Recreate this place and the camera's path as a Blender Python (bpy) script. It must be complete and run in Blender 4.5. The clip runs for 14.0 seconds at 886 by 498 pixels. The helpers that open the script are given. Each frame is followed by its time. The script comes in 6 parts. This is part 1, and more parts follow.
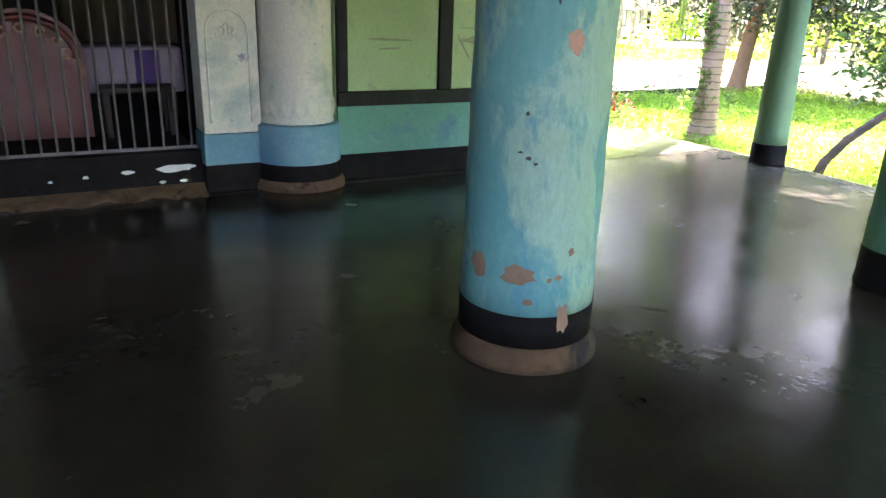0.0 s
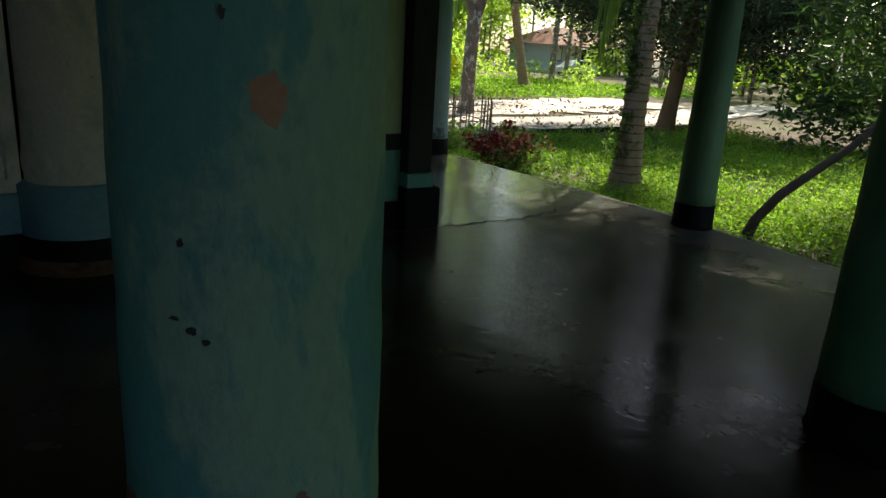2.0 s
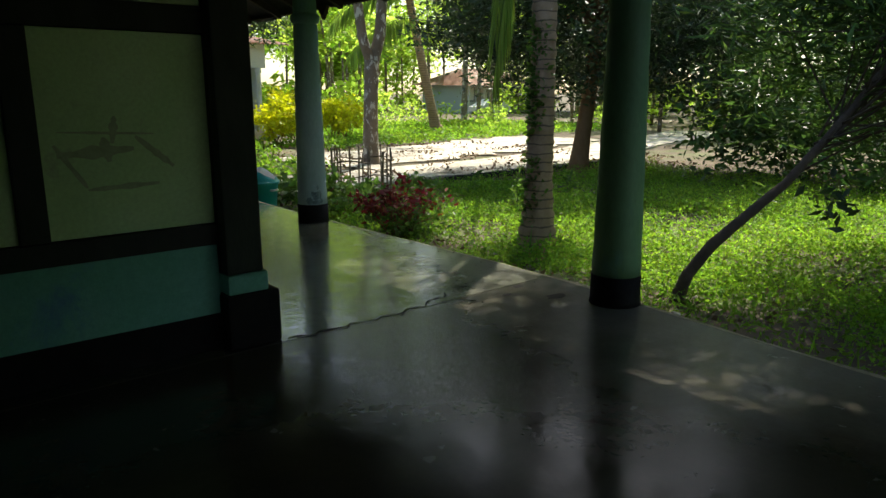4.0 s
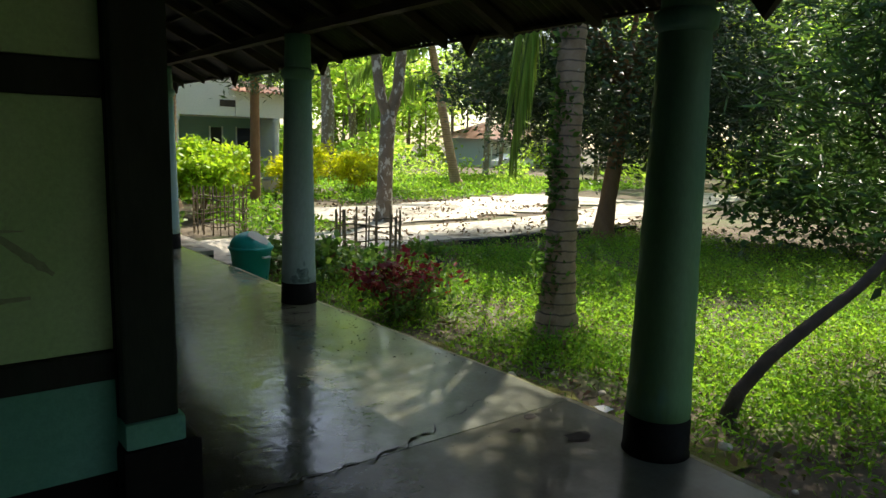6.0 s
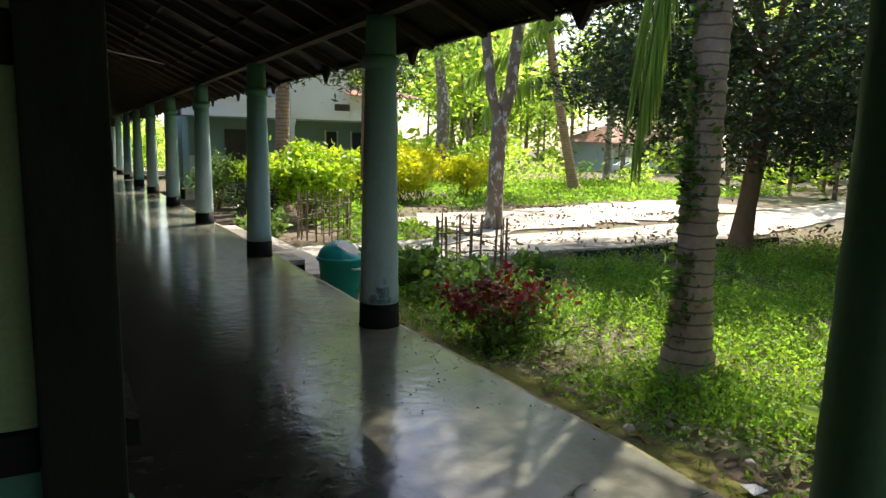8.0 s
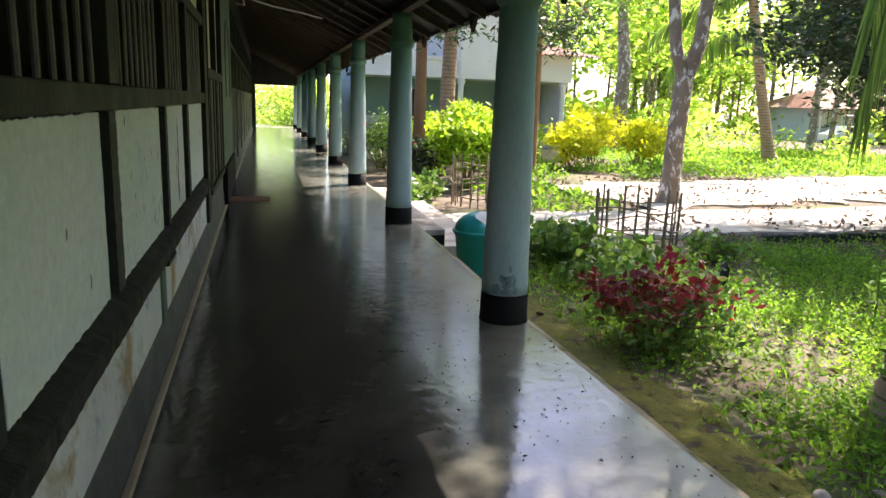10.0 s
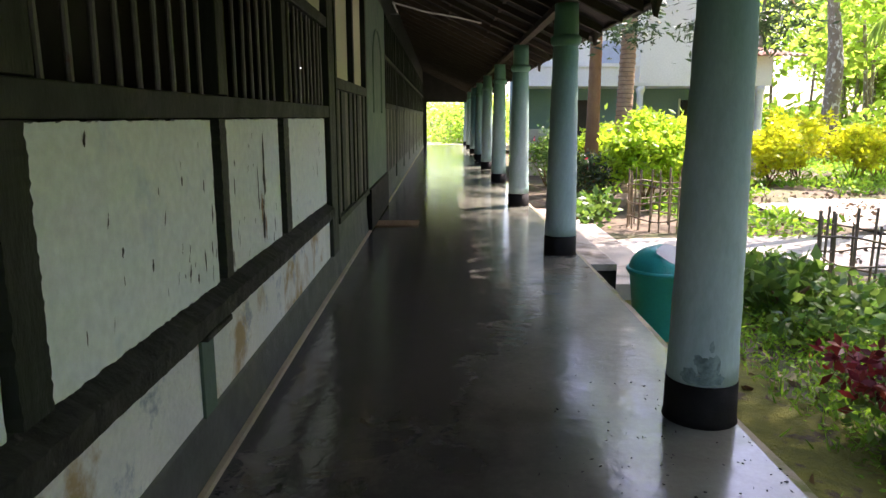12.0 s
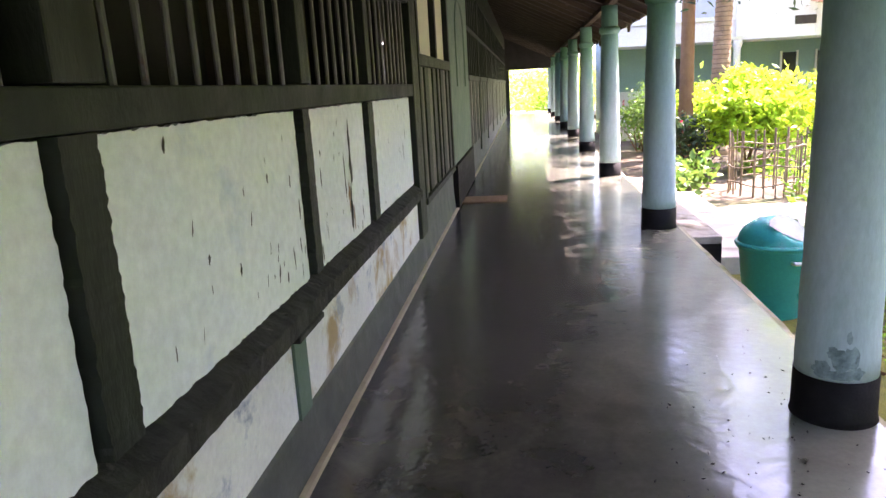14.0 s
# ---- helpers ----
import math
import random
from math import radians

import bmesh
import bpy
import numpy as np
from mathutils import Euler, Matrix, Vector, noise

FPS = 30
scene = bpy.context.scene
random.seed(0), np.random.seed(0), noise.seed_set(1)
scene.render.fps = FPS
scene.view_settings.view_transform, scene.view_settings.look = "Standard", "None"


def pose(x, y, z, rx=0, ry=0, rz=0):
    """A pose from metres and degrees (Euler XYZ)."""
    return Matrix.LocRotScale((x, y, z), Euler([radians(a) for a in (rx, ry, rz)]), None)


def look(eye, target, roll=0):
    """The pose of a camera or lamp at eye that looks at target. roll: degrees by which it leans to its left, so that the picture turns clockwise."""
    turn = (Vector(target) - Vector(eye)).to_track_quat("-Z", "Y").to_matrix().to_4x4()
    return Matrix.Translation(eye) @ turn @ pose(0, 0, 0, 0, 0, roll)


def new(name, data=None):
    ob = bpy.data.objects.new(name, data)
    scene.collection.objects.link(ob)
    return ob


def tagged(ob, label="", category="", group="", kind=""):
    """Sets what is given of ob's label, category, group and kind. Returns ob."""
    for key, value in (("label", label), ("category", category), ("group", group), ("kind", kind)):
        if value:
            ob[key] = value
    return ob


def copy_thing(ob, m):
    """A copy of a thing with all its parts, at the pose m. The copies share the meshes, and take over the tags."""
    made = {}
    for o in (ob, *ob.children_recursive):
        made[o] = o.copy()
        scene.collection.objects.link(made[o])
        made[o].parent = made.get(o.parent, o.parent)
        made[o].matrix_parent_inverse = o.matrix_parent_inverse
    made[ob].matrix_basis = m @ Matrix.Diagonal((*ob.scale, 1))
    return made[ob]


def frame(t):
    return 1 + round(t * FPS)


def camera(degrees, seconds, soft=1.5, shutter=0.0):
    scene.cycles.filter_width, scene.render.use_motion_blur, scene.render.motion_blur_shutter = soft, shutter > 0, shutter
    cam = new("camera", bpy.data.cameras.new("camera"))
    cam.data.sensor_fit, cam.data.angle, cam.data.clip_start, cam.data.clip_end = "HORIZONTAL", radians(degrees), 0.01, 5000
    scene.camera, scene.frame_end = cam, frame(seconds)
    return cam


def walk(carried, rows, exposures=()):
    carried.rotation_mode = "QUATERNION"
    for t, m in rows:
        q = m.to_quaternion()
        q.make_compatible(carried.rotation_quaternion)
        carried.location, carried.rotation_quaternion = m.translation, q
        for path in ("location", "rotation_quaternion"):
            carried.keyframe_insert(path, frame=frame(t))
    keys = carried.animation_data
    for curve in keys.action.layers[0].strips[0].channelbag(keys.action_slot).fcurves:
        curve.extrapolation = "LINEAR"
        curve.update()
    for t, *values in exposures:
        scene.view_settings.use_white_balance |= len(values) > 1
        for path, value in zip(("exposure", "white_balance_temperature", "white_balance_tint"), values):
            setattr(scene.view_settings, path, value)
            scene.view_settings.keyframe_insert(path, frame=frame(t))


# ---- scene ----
cam = camera(64.7, 14.0)
PATH = [
    (0, (-3.927, -0.595, 1.353), (-2.987, 1.049, 0.711), 1.9),
    (0.5, (-3.618, -0.383, 1.367), (-2.804, 1.36, 0.819), 3.3),
    (1, (-3.329, -0.162, 1.369), (-2.309, 1.464, 0.809), 3.0),
    (1.5, (-3.039, 0.067, 1.367), (-1.826, 1.555, 0.805), 1.8),
    (2, (-2.709, 0.247, 1.368), (-1.621, 1.83, 0.812), 3.4),
    (2.5, (-2.427, 0.494, 1.373), (-1.313, 2.057, 0.809), -0.2),
    (3, (-2.163, 0.722, 1.38), (-0.905, 2.16, 0.789), 0.3),
    (3.5, (-1.807, 0.89, 1.379), (-0.645, 2.434, 0.862), 1.3),
    (4, (-1.486, 1.129, 1.406), (-0.229, 2.622, 0.971), -0.1),
    (6.5, (-0.479, 2.053, 1.574), (0.696, 3.653, 1.331), 2.8),
    (7, (-0.273, 2.228, 1.573), (0.781, 3.913, 1.35), 3.0),
    (7.5, (-0.09, 2.381, 1.527), (0.884, 4.105, 1.245), 3.0),
    (8, (0.079, 2.654, 1.517), (1.028, 4.39, 1.226), 1.1),
    (8.5, (0.267, 2.863, 1.488), (1.055, 4.674, 1.174), 2.6),
    (9, (0.473, 3.045, 1.507), (1.077, 4.918, 1.152), 2.7),
    (11.5, (1.056, 4.445, 1.434), (1.398, 6.368, 1.002), -0.1),
    (12, (1.155, 4.821, 1.428), (1.157, 6.786, 1.057), -0.1),
    (12.5, (1.186, 4.963, 1.43), (1.116, 6.923, 1.042), -1.6),
    (13, (1.116, 5.044, 1.448), (1.093, 7.006, 1.059), -1.8),
    (13.5, (1.027, 5.046, 1.479), (0.913, 7.008, 1.11), -5.4),
    (14, (1.106, 5.027, 1.471), (0.862, 6.962, 1.024), -3.3),
]
EXPOSURES = [(0.0, 4.65, 6700, 36), (0.6, 4.7, 6700, 36), (1.0, 4.0, 6700, 34), (1.5, 1.4, 6600, 26), (2.0, 0.85, 6900, 12), (2.6, 1.0, 7000, 8), (3.2, 1.0, 7000, 8), (4.2, 0.88, 7000, 9), (6.5, 1.05, 7000, 9), (7.5, 1.25, 7000, 14),
             (8.5, 1.5, 6900, 20), (9.0, 1.92, 6800, 24), (11.5, 2.1, 6700, 28), (12.0, 2.25, 6700, 32), (12.5, 2.95, 6600, 38), (13.2, 3.15, 6600, 42), (14.0, 3.42, 6600, 45)]
walk(cam, [(t, look(eye, target, roll)) for t, eye, target, roll in PATH], EXPOSURES)

# ---- world and sun ----
SUN_TO = Vector((0.80, 0.52, 0)).normalized()
SUN_UP = 52.0
world = bpy.data.worlds.new("world")
scene.world = world
world.use_nodes = True
wn = world.node_tree.nodes
sky = wn.new("ShaderNodeTexSky")
sky.sky_type, sky.sun_disc = "NISHITA", False
sky.sun_elevation, sky.sun_rotation = radians(SUN_UP), math.atan2(SUN_TO.x, SUN_TO.y)
sky.air_density, sky.dust_density = 1.0, 1.5
wn["Background"].inputs[1].default_value = 0.14
world.node_tree.links.new(sky.outputs[0], wn["Background"].inputs[0])
sun = new("sun", bpy.data.lights.new("sun", "SUN"))
sun.data.energy, sun.data.angle, sun.data.color = 5.0, radians(0.53), (1.0, 0.94, 0.84)
sun.rotation_euler = (SUN_TO * math.cos(radians(SUN_UP)) + Vector((0, 0, math.sin(radians(SUN_UP))))).to_track_quat("Z", "Y").to_euler()


# ---- materials ----
def mat(name, a, b, scale=3.0, rough=0.75, bump=0.15, grain=60.0, metal=0.0, stain=None, stain_scale=1.2, stain_at=0.55, stain_soft=0.12,
        stretch=(1, 1, 1), rough_vary=0.1, spec=0.5, translucent=0.0, island=0.0, bands=0.0, upper=None, stain2=None, stain2_scale=6.0, stain2_at=0.66, stain2_soft=0.06,
        outer=None, wave=0.0):
    """A surface of two colours mixed by noise, with up to two kinds of stains, grain and relief."""
    m = bpy.data.materials.new(name)
    m.use_nodes = True
    nt = m.node_tree
    n, ln = nt.nodes, nt.links.new
    bs = n["Principled BSDF"]
    geo = n.new("ShaderNodeNewGeometry")
    mp = n.new("ShaderNodeMapping")
    mp.inputs["Scale"].default_value = stretch
    ln(geo.outputs["Position"], mp.inputs[0])

    def noise_at(sc, detail=6.0, rgh=0.6, dist=0.0):
        t = n.new("ShaderNodeTexNoise")
        t.inputs["Scale"].default_value, t.inputs["Detail"].default_value = sc, detail
        t.inputs["Roughness"].default_value, t.inputs["Distortion"].default_value = rgh, dist
        ln(mp.outputs[0], t.inputs["Vector"])
        return t.outputs["Fac"]

    def ramp(fac, lo, hi):
        r = n.new("ShaderNodeMapRange")
        r.inputs["From Min"].default_value, r.inputs["From Max"].default_value = lo, hi
        ln(fac, r.inputs["Value"])
        return r.outputs["Result"]

    def mix(fac, ca, cb):
        x = n.new("ShaderNodeMix")
        x.data_type = "RGBA"
        ln(fac, x.inputs["Factor"]) if not isinstance(fac, float) else None
        if isinstance(fac, float):
            x.inputs["Factor"].default_value = fac
        for c, i in ((ca, 6), (cb, 7)):
            if isinstance(c, tuple):
                x.inputs[i].default_value = (*c, 1)
            else:
                ln(c, x.inputs[i])
        return x.outputs[2]

    col = mix(ramp(noise_at(scale), 0.32, 0.68), a, b)
    if stain:
        col = mix(ramp(noise_at(stain_scale, 8, 0.65, 0.4), stain_at, stain_at + stain_soft), col, stain)
    if stain2:
        col = mix(ramp(noise_at(stain2_scale, 8, 0.7, 0.2), stain2_at, stain2_at + stain2_soft), col, stain2)
    # Shifts to the upper colour with height, across a noisy border.
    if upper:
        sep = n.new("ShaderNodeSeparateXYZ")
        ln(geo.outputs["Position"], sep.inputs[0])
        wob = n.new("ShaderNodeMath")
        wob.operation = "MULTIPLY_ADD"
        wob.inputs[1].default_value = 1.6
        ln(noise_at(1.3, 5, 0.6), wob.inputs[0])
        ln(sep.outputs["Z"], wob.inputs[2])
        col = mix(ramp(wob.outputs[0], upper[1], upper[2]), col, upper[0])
    # Blends towards the outer colour with x, across a noisy border.
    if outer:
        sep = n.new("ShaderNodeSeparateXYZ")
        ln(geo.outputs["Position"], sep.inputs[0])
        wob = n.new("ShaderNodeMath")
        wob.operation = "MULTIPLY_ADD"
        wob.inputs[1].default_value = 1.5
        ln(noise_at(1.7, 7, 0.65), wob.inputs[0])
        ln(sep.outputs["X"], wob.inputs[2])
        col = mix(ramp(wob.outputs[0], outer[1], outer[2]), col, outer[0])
    if bands:
        wv = n.new("ShaderNodeTexWave")
        wv.bands_direction = "Z"
        wv.inputs["Scale"].default_value, wv.inputs["Distortion"].default_value = bands, 1.4
        wv.inputs["Detail Scale"].default_value = 2.0
        ln(mp.outputs[0], wv.inputs["Vector"])
        col = mix(ramp(wv.outputs["Fac"], 0.9, 1.0), col, (0.12, 0.092, 0.065))
    fine = noise_at(grain, 5, 0.7)
    dark = n.new("ShaderNodeHueSaturation")
    ln(col, dark.inputs["Color"])
    if island > 0:
        add = n.new("ShaderNodeMapRange")
        ln(geo.outputs["Random Per Island"], add.inputs["Value"])
        add.inputs["To Min"].default_value, add.inputs["To Max"].default_value = 1 - island, 1 + island
        ln(add.outputs[0], dark.inputs["Value"])
        hue = n.new("ShaderNodeMapRange")
        frac = n.new("ShaderNodeMath")
        frac.operation = "FRACT"
        mul = n.new("ShaderNodeMath")
        mul.operation = "MULTIPLY"
        mul.inputs[1].default_value = 17.31
        ln(geo.outputs["Random Per Island"], mul.inputs[0])
        ln(mul.outputs[0], frac.inputs[0])
        ln(frac.outputs[0], hue.inputs["Value"])
        hue.inputs["To Min"].default_value, hue.inputs["To Max"].default_value = 0.5 - 0.035 * island, 0.5 + 0.035 * island
        ln(hue.outputs[0], dark.inputs["Hue"])
    else:
        ln(ramp_vary(nt, fine, 0.91, 1.09), dark.inputs["Value"])
    ln(dark.outputs[0], bs.inputs["Base Color"])
    bs.inputs["Metallic"].default_value = metal
    bs.inputs["Specular IOR Level"].default_value = spec
    ln(ramp_vary(nt, noise_at(scale * 2.3), max(0.03, rough - rough_vary), min(1, rough + rough_vary)), bs.inputs["Roughness"])
    if bump > 0:
        bp = n.new("ShaderNodeBump")
        bp.inputs["Strength"].default_value, bp.inputs["Distance"].default_value = bump, 0.02
        ln(noise_at(wave, 2.5, 0.5, 0.3) if wave else fine, bp.inputs["Height"])
        ln(bp.outputs[0], bs.inputs["Normal"])
    if translucent > 0:
        tr = n.new("ShaderNodeBsdfTranslucent")
        warm = n.new("ShaderNodeHueSaturation")
        warm.inputs["Hue"].default_value, warm.inputs["Value"].default_value = 0.485, 1.9
        ln(dark.outputs[0], warm.inputs["Color"])
        ln(warm.outputs[0], tr.inputs["Color"])
        ms = n.new("ShaderNodeMixShader")
        ms.inputs[0].default_value = translucent
        ln(bs.outputs[0], ms.inputs[1])
        ln(tr.outputs[0], ms.inputs[2])
        ln(ms.outputs[0], n["Material Output"].inputs["Surface"])
    return m


def ramp_vary(nt, fac, lo, hi):
    r = nt.nodes.new("ShaderNodeMapRange")
    r.inputs["From Min"].default_value, r.inputs["From Max"].default_value = 0.3, 0.7
    r.inputs["To Min"].default_value, r.inputs["To Max"].default_value = lo, hi
    nt.links.new(fac, r.inputs["Value"])
    return r.outputs["Result"]


# Cement pales towards +x: weathering, with garden glare put into the colour.
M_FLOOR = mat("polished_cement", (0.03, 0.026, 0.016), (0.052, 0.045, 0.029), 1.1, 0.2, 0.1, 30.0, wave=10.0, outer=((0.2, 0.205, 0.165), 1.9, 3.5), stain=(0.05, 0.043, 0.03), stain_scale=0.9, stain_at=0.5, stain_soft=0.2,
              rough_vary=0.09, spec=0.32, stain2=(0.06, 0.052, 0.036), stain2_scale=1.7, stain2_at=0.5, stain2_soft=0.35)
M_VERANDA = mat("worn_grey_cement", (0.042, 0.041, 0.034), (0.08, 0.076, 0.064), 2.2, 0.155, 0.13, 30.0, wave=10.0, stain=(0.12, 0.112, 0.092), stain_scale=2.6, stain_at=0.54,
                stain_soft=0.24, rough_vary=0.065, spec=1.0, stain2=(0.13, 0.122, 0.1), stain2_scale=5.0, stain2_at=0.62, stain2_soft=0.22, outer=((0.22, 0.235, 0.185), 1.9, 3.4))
M_EDGE = mat("mossy_cement_edge", (0.27, 0.25, 0.17), (0.34, 0.3, 0.2), 4, 0.8, 0.3, 40, stain=(0.14, 0.16, 0.04), stain_scale=2.5, stain_at=0.5)
M_BLACK = mat("black_base_paint", (0.008, 0.008, 0.008), (0.015, 0.014, 0.013), 5, 0.7, 0.15, 50, spec=0.15, stain=(0.07, 0.055, 0.04), stain_scale=3, stain_at=0.66)
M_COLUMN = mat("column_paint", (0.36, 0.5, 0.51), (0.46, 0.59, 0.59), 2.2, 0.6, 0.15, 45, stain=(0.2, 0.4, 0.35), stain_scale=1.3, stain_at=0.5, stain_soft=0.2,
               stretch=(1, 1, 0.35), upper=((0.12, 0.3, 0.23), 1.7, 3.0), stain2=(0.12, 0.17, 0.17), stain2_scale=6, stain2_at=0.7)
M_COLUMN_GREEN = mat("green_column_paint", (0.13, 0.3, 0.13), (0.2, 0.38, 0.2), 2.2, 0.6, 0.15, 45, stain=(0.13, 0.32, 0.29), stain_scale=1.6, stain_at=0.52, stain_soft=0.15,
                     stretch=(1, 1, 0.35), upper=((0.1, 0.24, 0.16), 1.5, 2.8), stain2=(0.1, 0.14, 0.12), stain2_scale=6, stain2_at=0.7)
M_PORCHGREEN = mat("green_porch_paint", (0.08, 0.3, 0.17), (0.16, 0.4, 0.25), 2.6, 0.65, 0.25, 40, stain=(0.06, 0.27, 0.28), stain_scale=2.4, stain_at=0.54, stain_soft=0.15,
                   stretch=(1, 1, 0.45), stain2=(0.34, 0.48, 0.38), stain2_scale=5, stain2_at=0.64)
M_TURQ = mat("turquoise_limewash", (0.1, 0.42, 0.42), (0.2, 0.54, 0.49), 2.6, 0.65, 0.25, 40, stain=(0.36, 0.64, 0.49), stain_scale=2.3, stain_at=0.5,
             stain_soft=0.06, stretch=(1, 1, 0.5), stain2=(0.11, 0.4, 0.46), stain2_scale=3.6, stain2_at=0.57, stain2_soft=0.1)
M_RAWPLASTER = mat("bare_plaster", (0.32, 0.2, 0.12), (0.4, 0.27, 0.17), 8, 0.9, 0.4, 60)
M_ORANGE = mat("orange_patch", (0.6, 0.36, 0.24), (0.66, 0.42, 0.3), 8, 0.9, 0.2, 60)
M_BROWNFOOT = mat("dusty_brown_foot", (0.1, 0.06, 0.03), (0.17, 0.105, 0.055), 8, 0.9, 0.3, 50, stain=(0.02, 0.018, 0.016), stain_scale=4, stain_at=0.52)
M_CREAM = mat("cream_plaster", (0.84, 0.83, 0.69), (0.76, 0.79, 0.66), 2.5, 0.75, 0.25, 40, stain=(0.3, 0.47, 0.42), stain_scale=1.6, stain_at=0.5, stain_soft=0.2,
              stain2=(0.28, 0.3, 0.42), stain2_scale=4, stain2_at=0.62)
M_BLUEDADO = mat("blue_dado", (0.12, 0.33, 0.42), (0.2, 0.43, 0.48), 3, 0.7, 0.2, 40, stain=(0.3, 0.47, 0.44), stain_scale=3, stain_at=0.58,
                 stain2=(0.34, 0.24, 0.14), stain2_scale=5, stain2_at=0.72)
M_TEALDADO = mat("teal_dado", (0.11, 0.37, 0.26), (0.16, 0.43, 0.33), 2.5, 0.7, 0.2, 40, stain=(0.1, 0.28, 0.36), stain_scale=3, stain_at=0.58)
M_GREENPANEL = mat("pale_green_panel", (0.42, 0.63, 0.29), (0.5, 0.7, 0.36), 2, 0.7, 0.15, 50, stain=(0.36, 0.42, 0.26), stain_scale=3.5, stain_at=0.6,
                   stain2=(0.22, 0.22, 0.14), stain2_scale=7, stain2_at=0.72)
M_TIMBER = mat("dark_green_timber", (0.014, 0.02, 0.014), (0.024, 0.032, 0.024), 6, 0.6, 0.3, 35, stretch=(1, 1, 0.3), stain=(0.02, 0.02, 0.018), stain_scale=2, spec=0.25)
M_TIMBER_L = mat("faded_green_timber", (0.014, 0.02, 0.016), (0.025, 0.033, 0.027), 4, 0.65, 0.25, 40, stretch=(1, 0.6, 0.5), stain=(0.045, 0.045, 0.036), stain_scale=3, stain_at=0.6, spec=0.25)
M_MOSSBEAM = mat("mossy_dark_beam", (0.014, 0.015, 0.012), (0.042, 0.042, 0.034), 9, 0.85, 0.8, 30, stain=(0.13, 0.125, 0.1), stain_scale=11, stain_at=0.61)
M_WHITEWASH = mat("white_limewash", (0.8, 0.86, 0.85), (0.86, 0.9, 0.88), 1.6, 0.8, 0.1, 25, stain=(0.64, 0.72, 0.8), stain_scale=3.2, stain_at=0.58, stain_soft=0.18,
                  stain2=(0.4, 0.42, 0.4), stain2_scale=9, stain2_at=0.75)
M_DIRTYWHITE = mat("peeling_plinth_plaster", (0.64, 0.65, 0.61), (0.78, 0.78, 0.73), 3, 0.85, 0.35, 35, stain=(0.43, 0.31, 0.16), stain_scale=2.6, stain_at=0.51, stain_soft=0.12,
                   stain2=(0.34, 0.38, 0.44), stain2_scale=4.5, stain2_at=0.57, stain2_soft=0.1)
M_PLINTHDARK = mat("dark_plinth_band", (0.05, 0.06, 0.055), (0.075, 0.08, 0.072), 3, 0.6, 0.2, 40, stain=(0.11, 0.1, 0.085), stain_scale=3, stain_at=0.6)
M_LIP = mat("worn_floor_lip", (0.3, 0.25, 0.16), (0.38, 0.32, 0.22), 4, 0.8, 0.3, 40, stain=(0.12, 0.11, 0.09), stain_scale=5, stain_at=0.6)
M_CREAMBOARD = mat("cream_wall_board", (0.55, 0.55, 0.38), (0.6, 0.6, 0.44), 2, 0.7, 0.1, 50)
M_GREENWALL = mat("green_pilaster_paint", (0.07, 0.125, 0.09), (0.1, 0.165, 0.12), 2, 0.7, 0.2, 40, stain=(0.09, 0.13, 0.1), stain_scale=1.5)
M_IRON = mat("grey_iron_bar", (0.12, 0.12, 0.115), (0.17, 0.165, 0.155), 9, 0.5, 0.2, 60, metal=0.3, stain=(0.12, 0.06, 0.03), stain_scale=7, stain_at=0.6)
# Plaster tone is near black so the unlit rooms' shade is in the colour.
M_DARKROOM = mat("shade_toned_plaster", (0.014, 0.014, 0.012), (0.022, 0.022, 0.018), 1.5, 0.9, 0.1, 30)
# Reds are kept deep: the room's shadow on the screen is in the colour.
M_REDWOOD = mat("red_lacquered_wood", (0.1, 0.016, 0.009), (0.15, 0.03, 0.015), 4, 0.4, 0.15, 40, stain=(0.33, 0.13, 0.04), stain_scale=3, stain_at=0.62)
M_CLOTH = mat("lilac_cloth", (0.42, 0.35, 0.45), (0.5, 0.45, 0.5), 3, 0.9, 0.2, 50)
M_PURPLE = mat("purple_cloth", (0.12, 0.06, 0.25), (0.17, 0.1, 0.32), 4, 0.9, 0.2, 50)
M_CURTAIN = mat("tan_curtain", (0.4, 0.33, 0.24), (0.47, 0.4, 0.3), 3, 0.9, 0.2, 50)
M_DARKWOOD = mat("dark_wood", (0.03, 0.022, 0.018), (0.05, 0.036, 0.028), 5, 0.55, 0.25, 35, stretch=(1, 1, 0.3))
# Near-black albedo: the gloom under the roof is put into the colour.
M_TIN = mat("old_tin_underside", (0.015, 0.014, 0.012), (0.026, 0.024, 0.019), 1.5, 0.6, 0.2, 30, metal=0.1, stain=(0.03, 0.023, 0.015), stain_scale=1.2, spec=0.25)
M_RUSTROOF = mat("rusty_tin_roof", (0.32, 0.15, 0.1), (0.4, 0.22, 0.15), 0.8, 0.7, 0.2, 12, stain=(0.5, 0.45, 0.42), stain_scale=0.4)
M_RAFTER = mat("rough_rafter_wood", (0.035, 0.026, 0.016), (0.06, 0.045, 0.028), 3, 0.8, 0.4, 30, stretch=(0.4, 1, 1))
M_CABLE = mat("pale_plastic_pipe", (0.45, 0.45, 0.42), (0.5, 0.5, 0.46), 5, 0.5, 0.05)
M_MAT = mat("brown_jute_mat", (0.17, 0.1, 0.05), (0.23, 0.14, 0.075), 12, 0.95, 0.6, 120)
M_BIN = mat("turquoise_plastic", (0.0, 0.34, 0.3), (0.0, 0.39, 0.34), 2, 0.35, 0.03, 40)
M_BINWHITE = mat("white_plastic", (0.75, 0.76, 0.76), (0.8, 0.8, 0.8), 2, 0.35, 0.02, 40)
